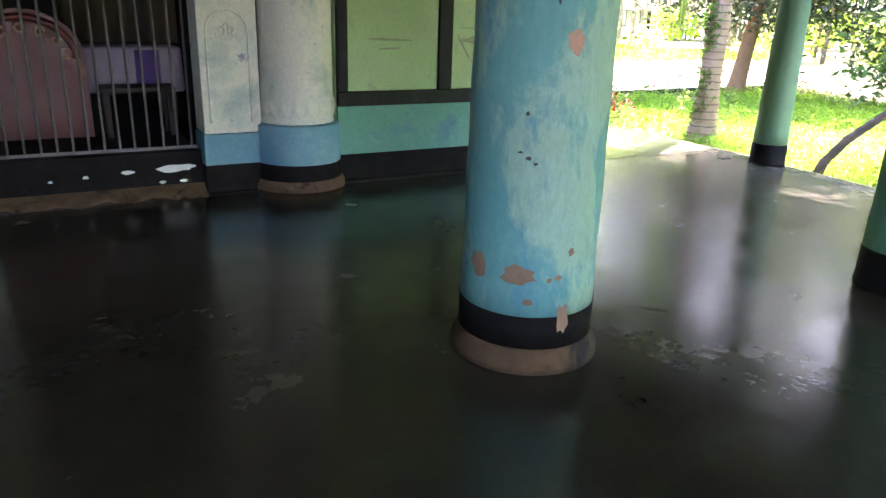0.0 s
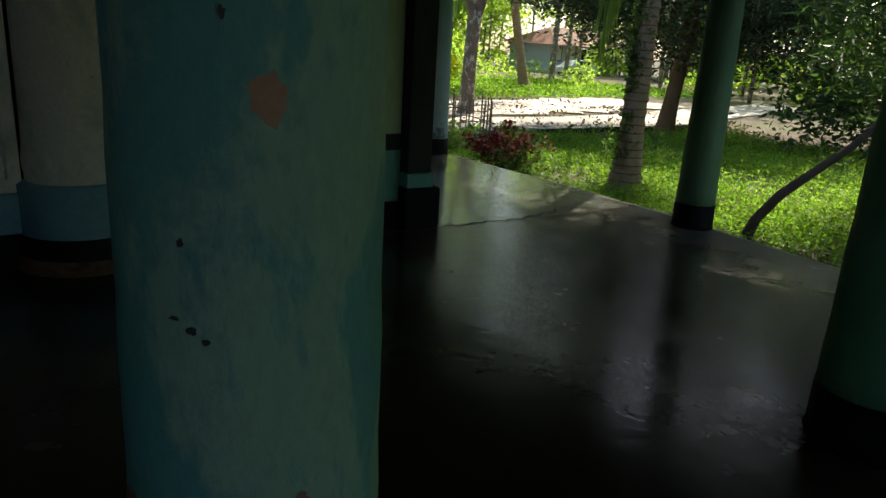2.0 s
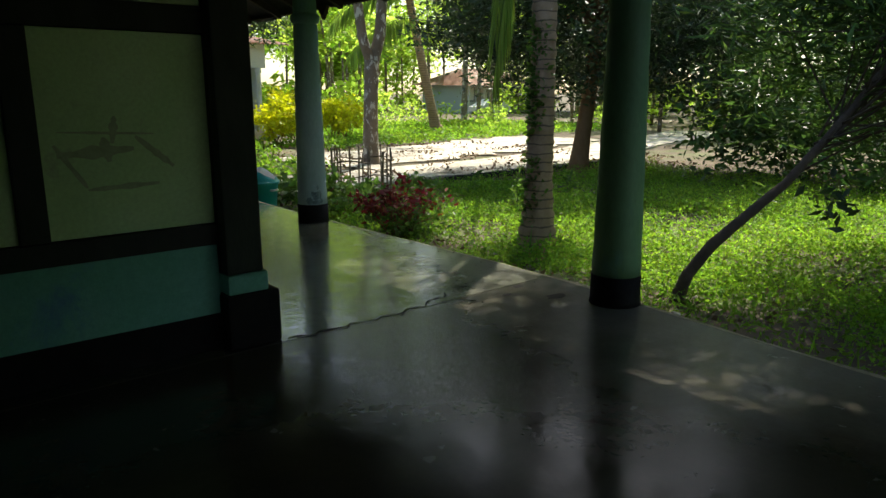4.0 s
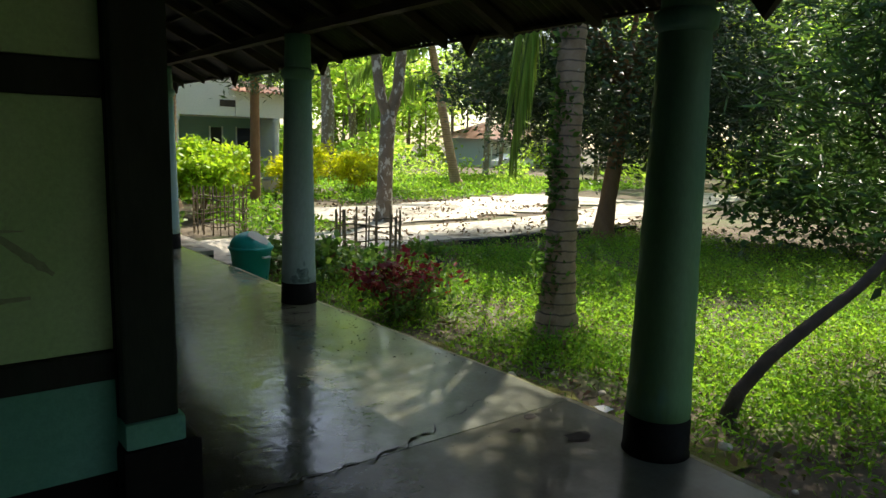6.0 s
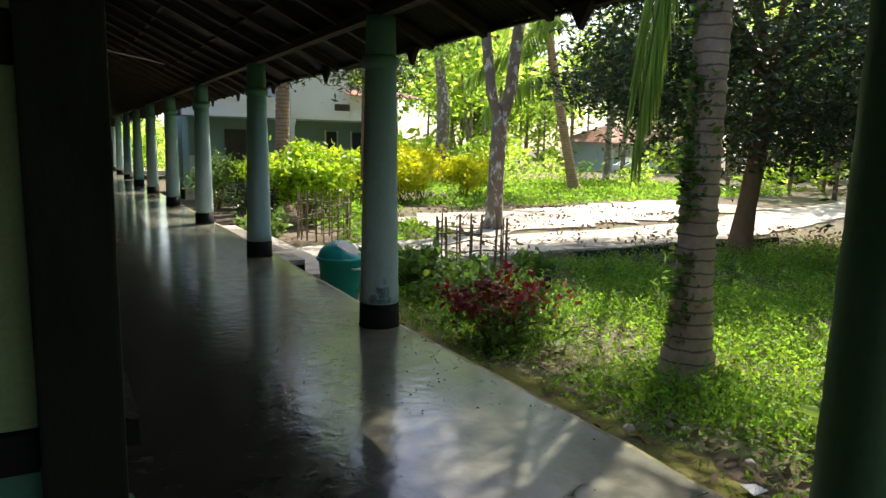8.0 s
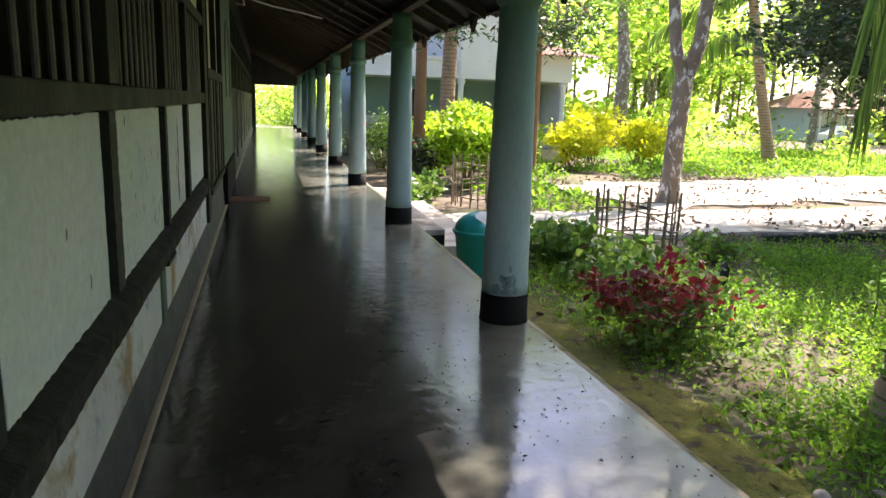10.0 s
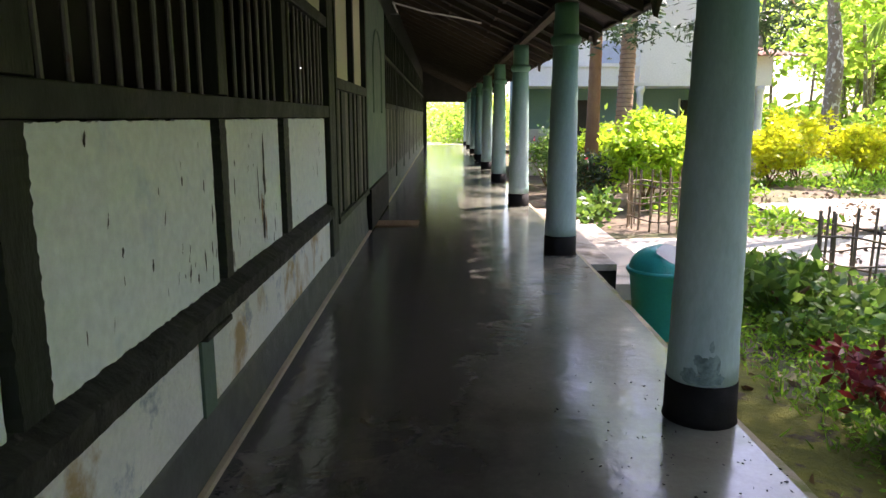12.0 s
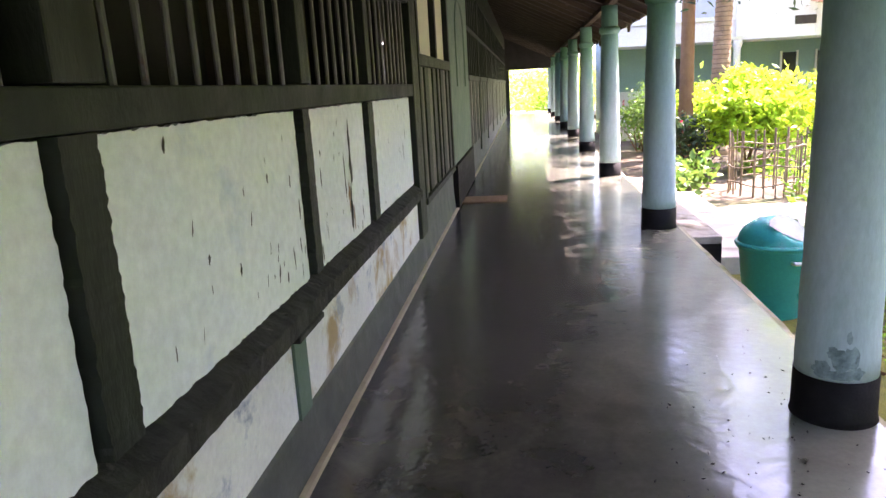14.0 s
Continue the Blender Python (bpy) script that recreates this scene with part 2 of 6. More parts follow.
# Dark patches are soil, with dappled tree shade put into the colour too.
M_CONCRETE = mat("pale_concrete", (0.46, 0.42, 0.34), (0.58, 0.53, 0.44), 1.4, 0.85, 0.3, 25, stain=(0.14, 0.115, 0.08), stain_scale=0.7, stain_at=0.52, stain_soft=0.12, stain2=(0.16, 0.13, 0.085), stain2_scale=2.9, stain2_at=0.6, stain2_soft=0.05)
M_SOIL = mat("bare_ground", (0.075, 0.056, 0.034), (0.13, 0.1, 0.062), 1.2, 0.95, 0.6, 14, stain=(0.08, 0.1, 0.03), stain_scale=0.35, stain_at=0.5, stain_soft=0.1,
             stain2=(0.24, 0.2, 0.14), stain2_scale=0.6, stain2_at=0.64)
M_MOSS = mat("moss", (0.09, 0.1, 0.01), (0.17, 0.165, 0.018), 7, 0.95, 1.0, 30, stain=(0.06, 0.045, 0.026), stain_scale=5, stain_at=0.54, stain_soft=0.08, stain2=(0.13, 0.1, 0.065), stain2_scale=11, stain2_at=0.64)
M_PALMBARK = mat("palm_bark", (0.3, 0.2, 0.12), (0.42, 0.3, 0.2), 5, 0.9, 0.6, 25, bands=2.9, stain=(0.1, 0.085, 0.06), stain_scale=3, stain_at=0.62, stain2=(0.52, 0.48, 0.41), stain2_scale=4, stain2_at=0.68)
M_BARK = mat("grey_bark", (0.16, 0.125, 0.09), (0.25, 0.2, 0.15), 5, 0.9, 0.6, 25, stain=(0.6, 0.58, 0.52), stain_scale=6.5, stain_at=0.55, stain_soft=0.05, stretch=(1, 1, 0.6))
M_BROWNBARK = mat("brown_bark", (0.19, 0.1, 0.045), (0.26, 0.15, 0.07), 4, 0.9, 0.6, 25, stretch=(1, 1, 0.4))
M_BAMBOO = mat("weathered_bamboo", (0.16, 0.12, 0.07), (0.24, 0.19, 0.12), 6, 0.75, 0.3, 40, stain=(0.07, 0.06, 0.045), stain_scale=4)
M_GRASS = mat("lawn_leaf", (0.1, 0.24, 0.018), (0.16, 0.32, 0.026), 0.6, 0.6, 0, translucent=0.5, island=0.45)
M_LEAFDARK = mat("dark_leaf", (0.022, 0.05, 0.016), (0.035, 0.07, 0.022), 0.8, 0.4, 0, translucent=0.25, island=0.4)
M_LEAFMID = mat("mid_leaf", (0.06, 0.14, 0.022), (0.1, 0.2, 0.032), 0.8, 0.45, 0, translucent=0.4, island=0.4)
M_LEAFLIME = mat("lime_leaf", (0.2, 0.37, 0.02), (0.3, 0.45, 0.025), 1.2, 0.5, 0, translucent=0.4, island=0.3)
M_SMUDGE = mat("pencil_smudge", (0.3, 0.36, 0.21), (0.38, 0.46, 0.27), 14, 0.8, 0)
M_OLEANDER = mat("narrow_leaf", (0.03, 0.08, 0.016), (0.055, 0.125, 0.024), 0.8, 0.4, 0, translucent=0.35, island=0.45)
M_DARKBARK = mat("dark_bark", (0.06, 0.045, 0.032), (0.1, 0.078, 0.056), 6, 0.9, 0.6, 25, stain=(0.18, 0.16, 0.13), stain_scale=5, stain_at=0.62)
M_LEAFYEL = mat("yellow_green_leaf", (0.36, 0.44, 0.012), (0.48, 0.5, 0.014), 1.2, 0.5, 0, translucent=0.4, island=0.3)
M_LEAFRED = mat("red_leaf", (0.24, 0.018, 0.012), (0.11, 0.026, 0.014), 2, 0.5, 0, translucent=0.25, island=0.5)
M_FROND = mat("palm_leaflet", (0.1, 0.18, 0.03), (0.18, 0.3, 0.05), 0.8, 0.45, 0, translucent=0.55, island=0.3)
M_DRYLEAF = mat("dry_fallen_leaf", (0.2, 0.13, 0.07), (0.3, 0.22, 0.14), 3, 0.9, 0, island=0.5)
M_WOODS = mat("far_foliage", (0.14, 0.27, 0.03), (0.28, 0.42, 0.06), 0.12, 0.6, 0, translucent=0.65, island=0.45)
M_WHITEHOUSE = mat("white_house_paint", (0.7, 0.72, 0.72), (0.76, 0.77, 0.76), 0.7, 0.8, 0.1, 20, stain=(0.6, 0.62, 0.6), stain_scale=0.5)
M_TEALHOUSE = mat("teal_house_paint", (0.2, 0.33, 0.32), (0.24, 0.37, 0.35), 0.7, 0.8, 0.1, 20)
M_PALEBLUE = mat("pale_blue_house_paint", (0.45, 0.52, 0.6), (0.5, 0.57, 0.64), 0.7, 0.8, 0.1, 20)
M_ARCHBLUE = mat("blue_arch_paint", (0.4, 0.47, 0.66), (0.45, 0.52, 0.7), 2, 0.8, 0.1, 20)
M_GLASS = mat("dark_window_glass", (0.02, 0.025, 0.03), (0.03, 0.035, 0.04), 2, 0.12, 0)
M_STAIN = mat("grimy_blue_grey", (0.1, 0.16, 0.16), (0.3, 0.42, 0.42), 22, 0.8, 0.2, 40, stain=(0.07, 0.1, 0.1), stain_scale=17, stain_at=0.56)
M_CRACK = mat("crack_shadow_dirt", (0.02, 0.019, 0.017), (0.03, 0.028, 0.025), 9, 0.9, 0.2)
M_CARWHITE = mat("white_car_paint", (0.72, 0.73, 0.74), (0.76, 0.76, 0.77), 2, 0.25, 0)
M_RUBBER = mat("black_rubber", (0.015, 0.015, 0.015), (0.02, 0.02, 0.02), 9, 0.8, 0)


# ---- builders ----
def mesh(name, verts, faces, material, parent=None, label="", smooth=False):
    me = bpy.data.meshes.new(name)
    me.from_pydata([tuple(v) for v in verts], [], [tuple(f) for f in faces])
    me.materials.append(material)
    if smooth:
        me.polygons.foreach_set("use_smooth", [True] * len(me.polygons))
    me.update()
    ob = new(name, me)
    if parent:
        ob.parent = parent
    return tagged(ob, label)


def part(name, bm, material, parent=None, label="", smooth=False, bevel=0.0):
    if bevel:
        bmesh.ops.bevel(bm, geom=bm.edges[:], offset=bevel, segments=2, affect="EDGES", profile=0.6)
    bmesh.ops.recalc_face_normals(bm, faces=bm.faces[:])
    me = bpy.data.meshes.new(name)
    bm.to_mesh(me)
    bm.free()
    me.materials.append(material)
    if smooth:
        me.polygons.foreach_set("use_smooth", [True] * len(me.polygons))
    ob = new(name, me)
    if parent:
        ob.parent = parent
    return tagged(ob, label)


def thing(name, at, label, category, group="", kind=""):
    ob = new(name)
    ob.location = at
    return tagged(ob, label, category, group, kind)


def add_box(bm, x0, x1, y0, y1, z0, z1):
    v = [bm.verts.new((x, y, z)) for z in (z0, z1) for x, y in ((x0, y0), (x1, y0), (x1, y1), (x0, y1))]
    for f in ((3, 2, 1, 0), (4, 5, 6, 7), (0, 1, 5, 4), (1, 2, 6, 5), (2, 3, 7, 6), (3, 0, 4, 7)):
        bm.faces.new([v[i] for i in f])
    return bm


def box(x0, x1, y0, y1, z0, z1):
    return add_box(bmesh.new(), x0, x1, y0, y1, z0, z1)


def add_tube(bm, pts, radii, sides=8, cap=True):
    """A tapered tube along points."""
    pts = [Vector(p) for p in pts]
    rings = []
    side = None
    for i, p in enumerate(pts):
        d = (pts[min(i + 1, len(pts) - 1)] - pts[max(i - 1, 0)]).normalized()
        ref = Vector((1, 0, 0)) if abs(d.x) < 0.9 else Vector((0, 1, 0))
        if side is None:
            side = d.cross(ref).normalized()
        else:
            side = (side - d * side.dot(d)).normalized()
        up = d.cross(side)
        r = radii[i] if hasattr(radii, "__len__") else radii
        rings.append([bm.verts.new(p + (side * math.cos(a) + up * math.sin(a)) * r) for a in [2 * math.pi * k / sides for k in range(sides)]])
    for a, b in zip(rings, rings[1:]):
        for k in range(sides):
            bm.faces.new((a[k], a[(k + 1) % sides], b[(k + 1) % sides], b[k]))
    if cap:
        bm.faces.new(rings[0][::-1])
        bm.faces.new(rings[-1])
    return bm


def tube(pts, radii, sides=8):
    return add_tube(bmesh.new(), pts, radii, sides)


def lathe(profile, sides=40, a0=0.0, a1=360.0, cap=True):
    """Turned about z from (radius, height) pairs; less than a full turn leaves it open at the back."""
    bm = bmesh.new()
    full = a1 - a0 >= 359.9
    count = sides if full else sides + 1
    rings = []
    for r, z in profile:
        rings.append([bm.verts.new((r * math.cos(radians(a0 + (a1 - a0) * k / sides)), r * math.sin(radians(a0 + (a1 - a0) * k / sides)), z)) for k in range(count)])
    for a, b in zip(rings, rings[1:]):
        for k in range(sides):
            j = (k + 1) % count
            bm.faces.new((a[k], a[j], b[j], b[k]))
    if cap and full:
        bm.faces.new(rings[0][::-1])
        bm.faces.new(rings[-1])
    return bm


def leaf_arrays(pts, size, aspect=0.45, up=0.3, rng=None, vary=0.4, heading=None):
    """Folded leaves, two triangles each, growing from the given points."""
    k = len(pts)
    d = rng.normal(size=(k, 3))
    d[:, 2] = d[:, 2] * 0.6 + up
    if heading is not None:
        d = d * 0.5 + heading
    d /= np.linalg.norm(d, axis=1)[:, None]
    s = np.cross(d, rng.normal(size=(k, 3)))
    s /= np.linalg.norm(s, axis=1)[:, None]
    n = np.cross(d, s)
    ln = size * (1 + vary * rng.uniform(-1, 1, k))[:, None]
    base = pts
    mid = pts + d * ln * 0.45 + n * ln * 0.06
    v = np.stack([base, mid + s * ln * aspect * 0.5, pts + d * ln, mid - s * ln * aspect * 0.5], 1).reshape(-1, 3)
    q = np.arange(k)[:, None] * 4
    f = np.concatenate([q + [0, 1, 2], q + [0, 2, 3]], 1).reshape(-1, 3)
    return v, f


def leaves(name, pts, size, material, parent=None, aspect=0.45, up=0.3, seed=1, label="", heading=None, vary=0.4):
    v, f = leaf_arrays(np.asarray(pts, float), size, aspect, up, np.random.default_rng(seed), vary, heading)
    me = bpy.data.meshes.new(name)
    me.vertices.add(len(v))
    me.vertices.foreach_set("co", v.ravel())
    me.loops.add(len(f) * 3)
    me.loops.foreach_set("vertex_index", f.ravel())
    me.polygons.add(len(f))
    me.polygons.foreach_set("loop_start", np.arange(len(f)) * 3)
    me.polygons.foreach_set("loop_total", np.full(len(f), 3))
    me.update(calc_edges=True)
    me.materials.append(material)
    ob = new(name, me)
    if parent:
        ob.parent = parent
    return tagged(ob, label)


def clumps(rng, centre, radii, count, per, spread, hollow=0.35):
    """Points in uneven clumps inside an ellipsoid; returns the points and the clump centres."""
    c = rng.normal(size=(count, 3))
    c /= np.linalg.norm(c, axis=1)[:, None]
    c *= (hollow + (1 - hollow) * rng.random(count) ** 0.6)[:, None]
    c = c * radii + centre
    s = spread * (0.6 + 0.8 * rng.random(count))
    p = (c[:, None] + rng.normal(size=(count, per, 3)) * s[:, None, None] * [1, 1, 0.6]).reshape(-1, 3)
    return p, c


def branches(trunk_top, targets, radius, rng):
    bm = bmesh.new()
    for t in targets:
        a, b = Vector(trunk_top), Vector(t)
        m = a.lerp(b, 0.5) + Vector(rng.normal(size=3) * 0.12 * (b - a).length)
        add_tube(bm, [a, m, b], [radius, radius * 0.6, radius * 0.15], 6)
    return bm

# ---- the large structure ----
EDGE = [(2.30, -6.0), (2.34, 1.0), (2.38, 2.3), (2.5, 3.5), (2.6, 4.3), (2.64, 5.2), (2.6, 7.5), (2.64, 12.0), (2.64, 42.0)]
GROUND = -0.5


def floor_slab():
    poly = [(-9.0, -6.0)] + [p for p in EDGE if p[1] < 4.5] + [(2.62, 4.66), (-9.0, 4.66)]
    poly = [(x - 0.06 if 0 < i < len(poly) - 1 else x, y) for i, (x, y) in enumerate(poly)]
    n = len(poly)
    v = [(x, y, 0) for x, y in poly] + [(x, y, -0.6) for x, y in poly]
    f = [tuple(range(n))] + [(i, i + n, (i + 1) % n + n, (i + 1) % n) for i in range(n)] + [tuple(range(2 * n - 1, n - 1, -1))]
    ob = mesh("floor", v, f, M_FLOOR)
    tagged(ob, "dark polished cement veranda floor with worn glossy patches", "floor", kind="structure")
    # One continuous cement; this slab is toned lighter for the brighter veranda.
    far = [(-9.0, 4.664), (2.62, 4.664)] + [p for p in EDGE if p[1] > 4.7] + [(-9.0, 42.0)]
    far = [(x - 0.06 if x > 0 else x, y) for x, y in far]
    n = len(far)
    v = [(x, y, 0.002) for x, y in far] + [(x, y, -0.6) for x, y in far]
    f = [tuple(range(n))] + [(i, i + n, (i + 1) % n + n, (i + 1) % n) for i in range(n)] + [tuple(range(2 * n - 1, n - 1, -1))]
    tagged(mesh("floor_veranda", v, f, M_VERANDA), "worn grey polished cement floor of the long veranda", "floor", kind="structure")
    rng = random.Random(3)
    v, f = [], []
    pts = []
    for (xa, ya), (xb, yb) in zip(EDGE, EDGE[1:]):
        k = max(2, int((yb - ya) / 0.25))
        pts += [(xa + (xb - xa) * i / k, ya + (yb - ya) * i / k) for i in range(k)]
    pts.append(EDGE[-1])
    for x, y in pts:
        w = rng.uniform(-0.012, 0.012)
        v += [(x - 0.0605, y, -0.6), (x - 0.0605, y, 0.001), (x - 0.02 + w, y, 0.0 + rng.uniform(-0.006, 0.001)), (x + w, y, -0.025 + w * 0.5), (x + w, y, -0.6)]
    for i in range(len(pts) - 1):
        a, b = i * 5, i * 5 + 5
        f += [(a + j, a + j + 1, b + j + 1, b + j) for j in range(4)]
    mesh("floor_edge", v, f, M_EDGE, ob, "mossy yellowed cement edge")
    return ob


floor = floor_slab()


def crack_line(pts, width, rng, parent):
    v, f = [], []
    for i, (x, y) in enumerate(pts):
        w = width * (0.3 + rng.random()) * (1 if 0 < i < len(pts) - 1 else 0.1)
        v += [(x, y - w, 0.006), (x, y + w, 0.006)]
    f = [(2 * i, 2 * i + 2, 2 * i + 3, 2 * i + 1) for i in range(len(pts) - 1)]
    mesh("crack", v, f, M_CRACK, parent, "jagged dark crack in the cement")


rng = random.Random(5)
crack_line([(0.3 + 1.35 * i / 30, 4.66 + 0.03 * math.sin(i * 1.3) + rng.uniform(-0.02, 0.02) + (0.14 * max(0, i - 20) / 10)) for i in range(31)], 0.009, rng, floor)
crack_line([(1.72 + 0.4 * i / 12, 4.84 + rng.uniform(-0.02, 0.02) + 0.01 * i) for i in range(13)], 0.005, rng, floor)
for cx, cy, r in ((2.19, 4.25, 0.09), (2.16, 4.6, 0.05), (1.95, 4.5, 0.04)):
    n = 11
    mesh("flaked_patch", [(cx + r * rng.uniform(0.7, 1.3) * math.cos(6.283 * k / n), cy + 0.6 * r * rng.uniform(0.7, 1.3) * math.sin(6.283 * k / n), 0.006) for k in range(n)],
         [tuple(range(n))], M_CRACK, floor, "dark flaked patch in the cement")


def ground_sheet():
    xs = np.concatenate([np.linspace(-900, -40, 6), np.linspace(-30, 0, 8), np.linspace(2.0, 30, 90), np.linspace(32, 80, 20), np.linspace(100, 900, 6)])
    ys = np.concatenate([np.linspace(-900, -40, 6), np.linspace(-30, -8, 8), np.linspace(-6, 42, 140), np.linspace(44, 90, 20), np.linspace(110, 900, 6)])
    v = []
    for y in ys:
        for x in xs:
            near = 2 < x < 30 and -6 < y < 42
            z = GROUND + (0.05 * noise.noise((x * 0.8, y * 0.8, 0)) + 0.02 * noise.noise((x * 3.1, y * 3.1, 5)) if near else 0.0)
            if -3 < x < 3.4 and y > -6:
                z = min(z, GROUND + 0.03)
            v.append((x, y, z))
    w = len(xs)
    f = [(j * w + i, j * w + i + 1, j * w + w + i + 1, j * w + w + i) for j in range(len(ys) - 1) for i in range(w - 1)]
    return tagged(mesh("ground", v, f, M_SOIL, smooth=True), "bare brown garden soil with mossy and pale patches", "ground", kind="structure")


ground = ground_sheet()


def strip(name, pts, half, z, material, label, category, seed, kind="structure"):
    """A flat uneven-edged slab along a line of points."""
    r = random.Random(seed)
    v, top = [], []
    for i, (x, y) in enumerate(pts):
        a, b = pts[max(0, i - 1)], pts[min(len(pts) - 1, i + 1)]
        d = Vector((b[0] - a[0], b[1] - a[1])).normalized()
        nx, ny = -d.y, d.x
        e = 0.1 if half < 2 else 0.45
        h1, h2 = half + r.uniform(-e, e), half + r.uniform(-e, e)
        v += [(x + nx * h1, y + ny * h1, z), (x - nx * h2, y - ny * h2, z), (x + nx * h1, y + ny * h1, z - 0.2), (x - nx * h2, y - ny * h2, z - 0.2)]
    f = []
    for i in range(len(pts) - 1):
        a, b = 4 * i, 4 * i + 4
        f += [(a, a + 1, b + 1, b), (a + 2, a, b, b + 2), (a + 1, a + 3, b + 3, b + 1)]
    return tagged(mesh(name, v, f, material), label, category, kind=kind)


strip("path", [(3.3 + i * 0.55, 14.2 + 0.25 * math.sin(i * 0.25) + 0.012 * i * i * 0.2) for i in range(50)], 1.25, GROUND + 0.055, M_CONCRETE,
      "pale worn concrete garden path with leaf litter", "path", 2)
strip("yard", [(8.0 + i * 0.6, 18.2 + 0.12 * i) for i in range(24)], 2.2, GROUND + 0.05, M_CONCRETE, "pale sunlit bare yard of packed sandy earth", "yard", 8)


strip("terrace", [(-3.0 + i * 0.8, 44.2) for i in range(12)], 2.15, -0.04, M_CONCRETE, "pale sunlit concrete apron past the far veranda opening", "terrace", 12)


def kerb():
    k = thing("kerb", (8.4, 12.75, GROUND), "low dark mossy brick kerb beside the garden path", "kerb", kind="structure")
    r = random.Random(6)
    for i in range(22):
        x = i * 0.26
        bm = box(x + 0.005, x + 0.25, -0.07 + r.uniform(-0.015, 0.015), 0.07 + r.uniform(-0.015, 0.015), -0.1, 0.13 + r.uniform(-0.03, 0.02))
        part("brick", bm, M_MOSSBEAM, k, bevel=0.012)


kerb()


def steps():
    s = thing("steps", (2.64, 11.72, GROUND), "worn pale concrete entrance steps with dark risers", "steps", kind="structure")
    part("upper_step", box(0.003, 0.28, 0, 4.3, 0.0, 0.47), M_CONCRETE, s, bevel=0.015)
    part("lower_step", box(0.283, 0.95, 0.1, 4.2, 0.0, 0.24), M_CONCRETE, s, bevel=0.015)
    part("side_riser", box(0.02, 0.27, -0.012, -0.003, 0.0, 0.4), M_BLACK, s)


steps()


# veranda and porch columns
def column(name, at, r0, r1, top, band, label, shaft_mat, capital=True, foot=False, group=""):
    c = thing(name, at, label, "column", group)
    if foot:
        part("foot", lathe([(r0 + 0.035, 0), (r0 + 0.035, 0.03), (r0 + 0.012, 0.09), (r0 + 0.004, 0.1)]), M_BROWNFOOT, c, "scuffed brown plaster foot", True)
        part("base_band", lathe([(r0 + 0.0035, 0.1), (r0 + 0.0035, band)]), M_BLACK, c, "black painted base band", True)
    else:
        part("base_band", lathe([(r0 + 0.012, 0), (r0 + 0.006, 0.03), (r0 + 0.004, band)]), M_BLACK, c, "black painted base band", True)
    steps_n = 24
    prof = []
    for i in range(steps_n + 1):
        f = i / steps_n
        prof.append((r0 + (r1 - r0) * f + 0.0022 * math.sin(i * 2.1), band + (top - band) * f))
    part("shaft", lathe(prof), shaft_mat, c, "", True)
    if capital:
        zc = 2.17
        rc = r0 + (r1 - r0) * (zc - band) / (top - band)
        part("capital", lathe([(rc, zc - 0.05), (rc + 0.02, zc - 0.03), (rc + 0.028, zc), (rc + 0.028, zc + 0.035), (rc + 0.012, zc + 0.05), (rc, zc + 0.06)]), M_COLUMN, c, "moulded ring capital", True)
    return c


COLX = 2.4
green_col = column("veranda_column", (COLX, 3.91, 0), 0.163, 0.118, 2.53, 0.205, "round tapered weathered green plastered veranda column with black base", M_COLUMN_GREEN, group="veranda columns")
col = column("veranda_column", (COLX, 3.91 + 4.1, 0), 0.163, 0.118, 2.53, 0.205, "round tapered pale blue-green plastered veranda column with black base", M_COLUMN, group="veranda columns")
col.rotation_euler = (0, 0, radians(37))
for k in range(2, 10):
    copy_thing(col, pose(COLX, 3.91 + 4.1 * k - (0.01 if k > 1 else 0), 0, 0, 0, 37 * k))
copy_thing(col, pose(2.2, -0.4, 0, 0, 0, 80))
copy_thing(col, pose(2.15, -4.6, 0, 0, 0, 130))
porch_a = column("porch_column", (-2.237, 1.638, 0), 0.28, 0.245, 3.3, 0.235, "thick round turquoise limewashed column with peeling patches and black base", M_TURQ, False, True, "porch columns")
porch_b = column("porch_column", (0.06, 1.315, 0), 0.2, 0.17, 3.3, 0.205, "round green-blue painted porch column with chipped black base", M_PORCHGREEN, False, False, "porch columns")


def patch_on_column(parent, r, ang, z, w, h, material, name, label, seed, taper=(0.28, 0.245, 3.3, 0.235)):
    """A thin flake that follows the round shaft."""
    q = random.Random(seed)
    n = 14
    ro = [q.uniform(0.65, 1.25) for _ in range(n)]
    v = []
    for ringf in (0.0, 0.5, 1.0):
        for k in range(n):
            a = 6.2832 * k / n
            da, dz = ringf * ro[k] * w / 2 * math.cos(a), ringf * ro[k] * h / 2 * math.sin(a)
            zz = z + dz
            rr = taper[0] + (taper[1] - taper[0]) * (zz - taper[3]) / (taper[2] - taper[3]) + r
            t = ang + da / rr
            v.append((rr * math.cos(t), rr * math.sin(t), zz))
    f = []
    for j in range(2):
        for k in range(n):
            f.append((j * n + k, j * n + (k + 1) % n, (j + 1) * n + (k + 1) % n, (j + 1) * n + k))
    mesh(name, v, f, material, parent, label, True)


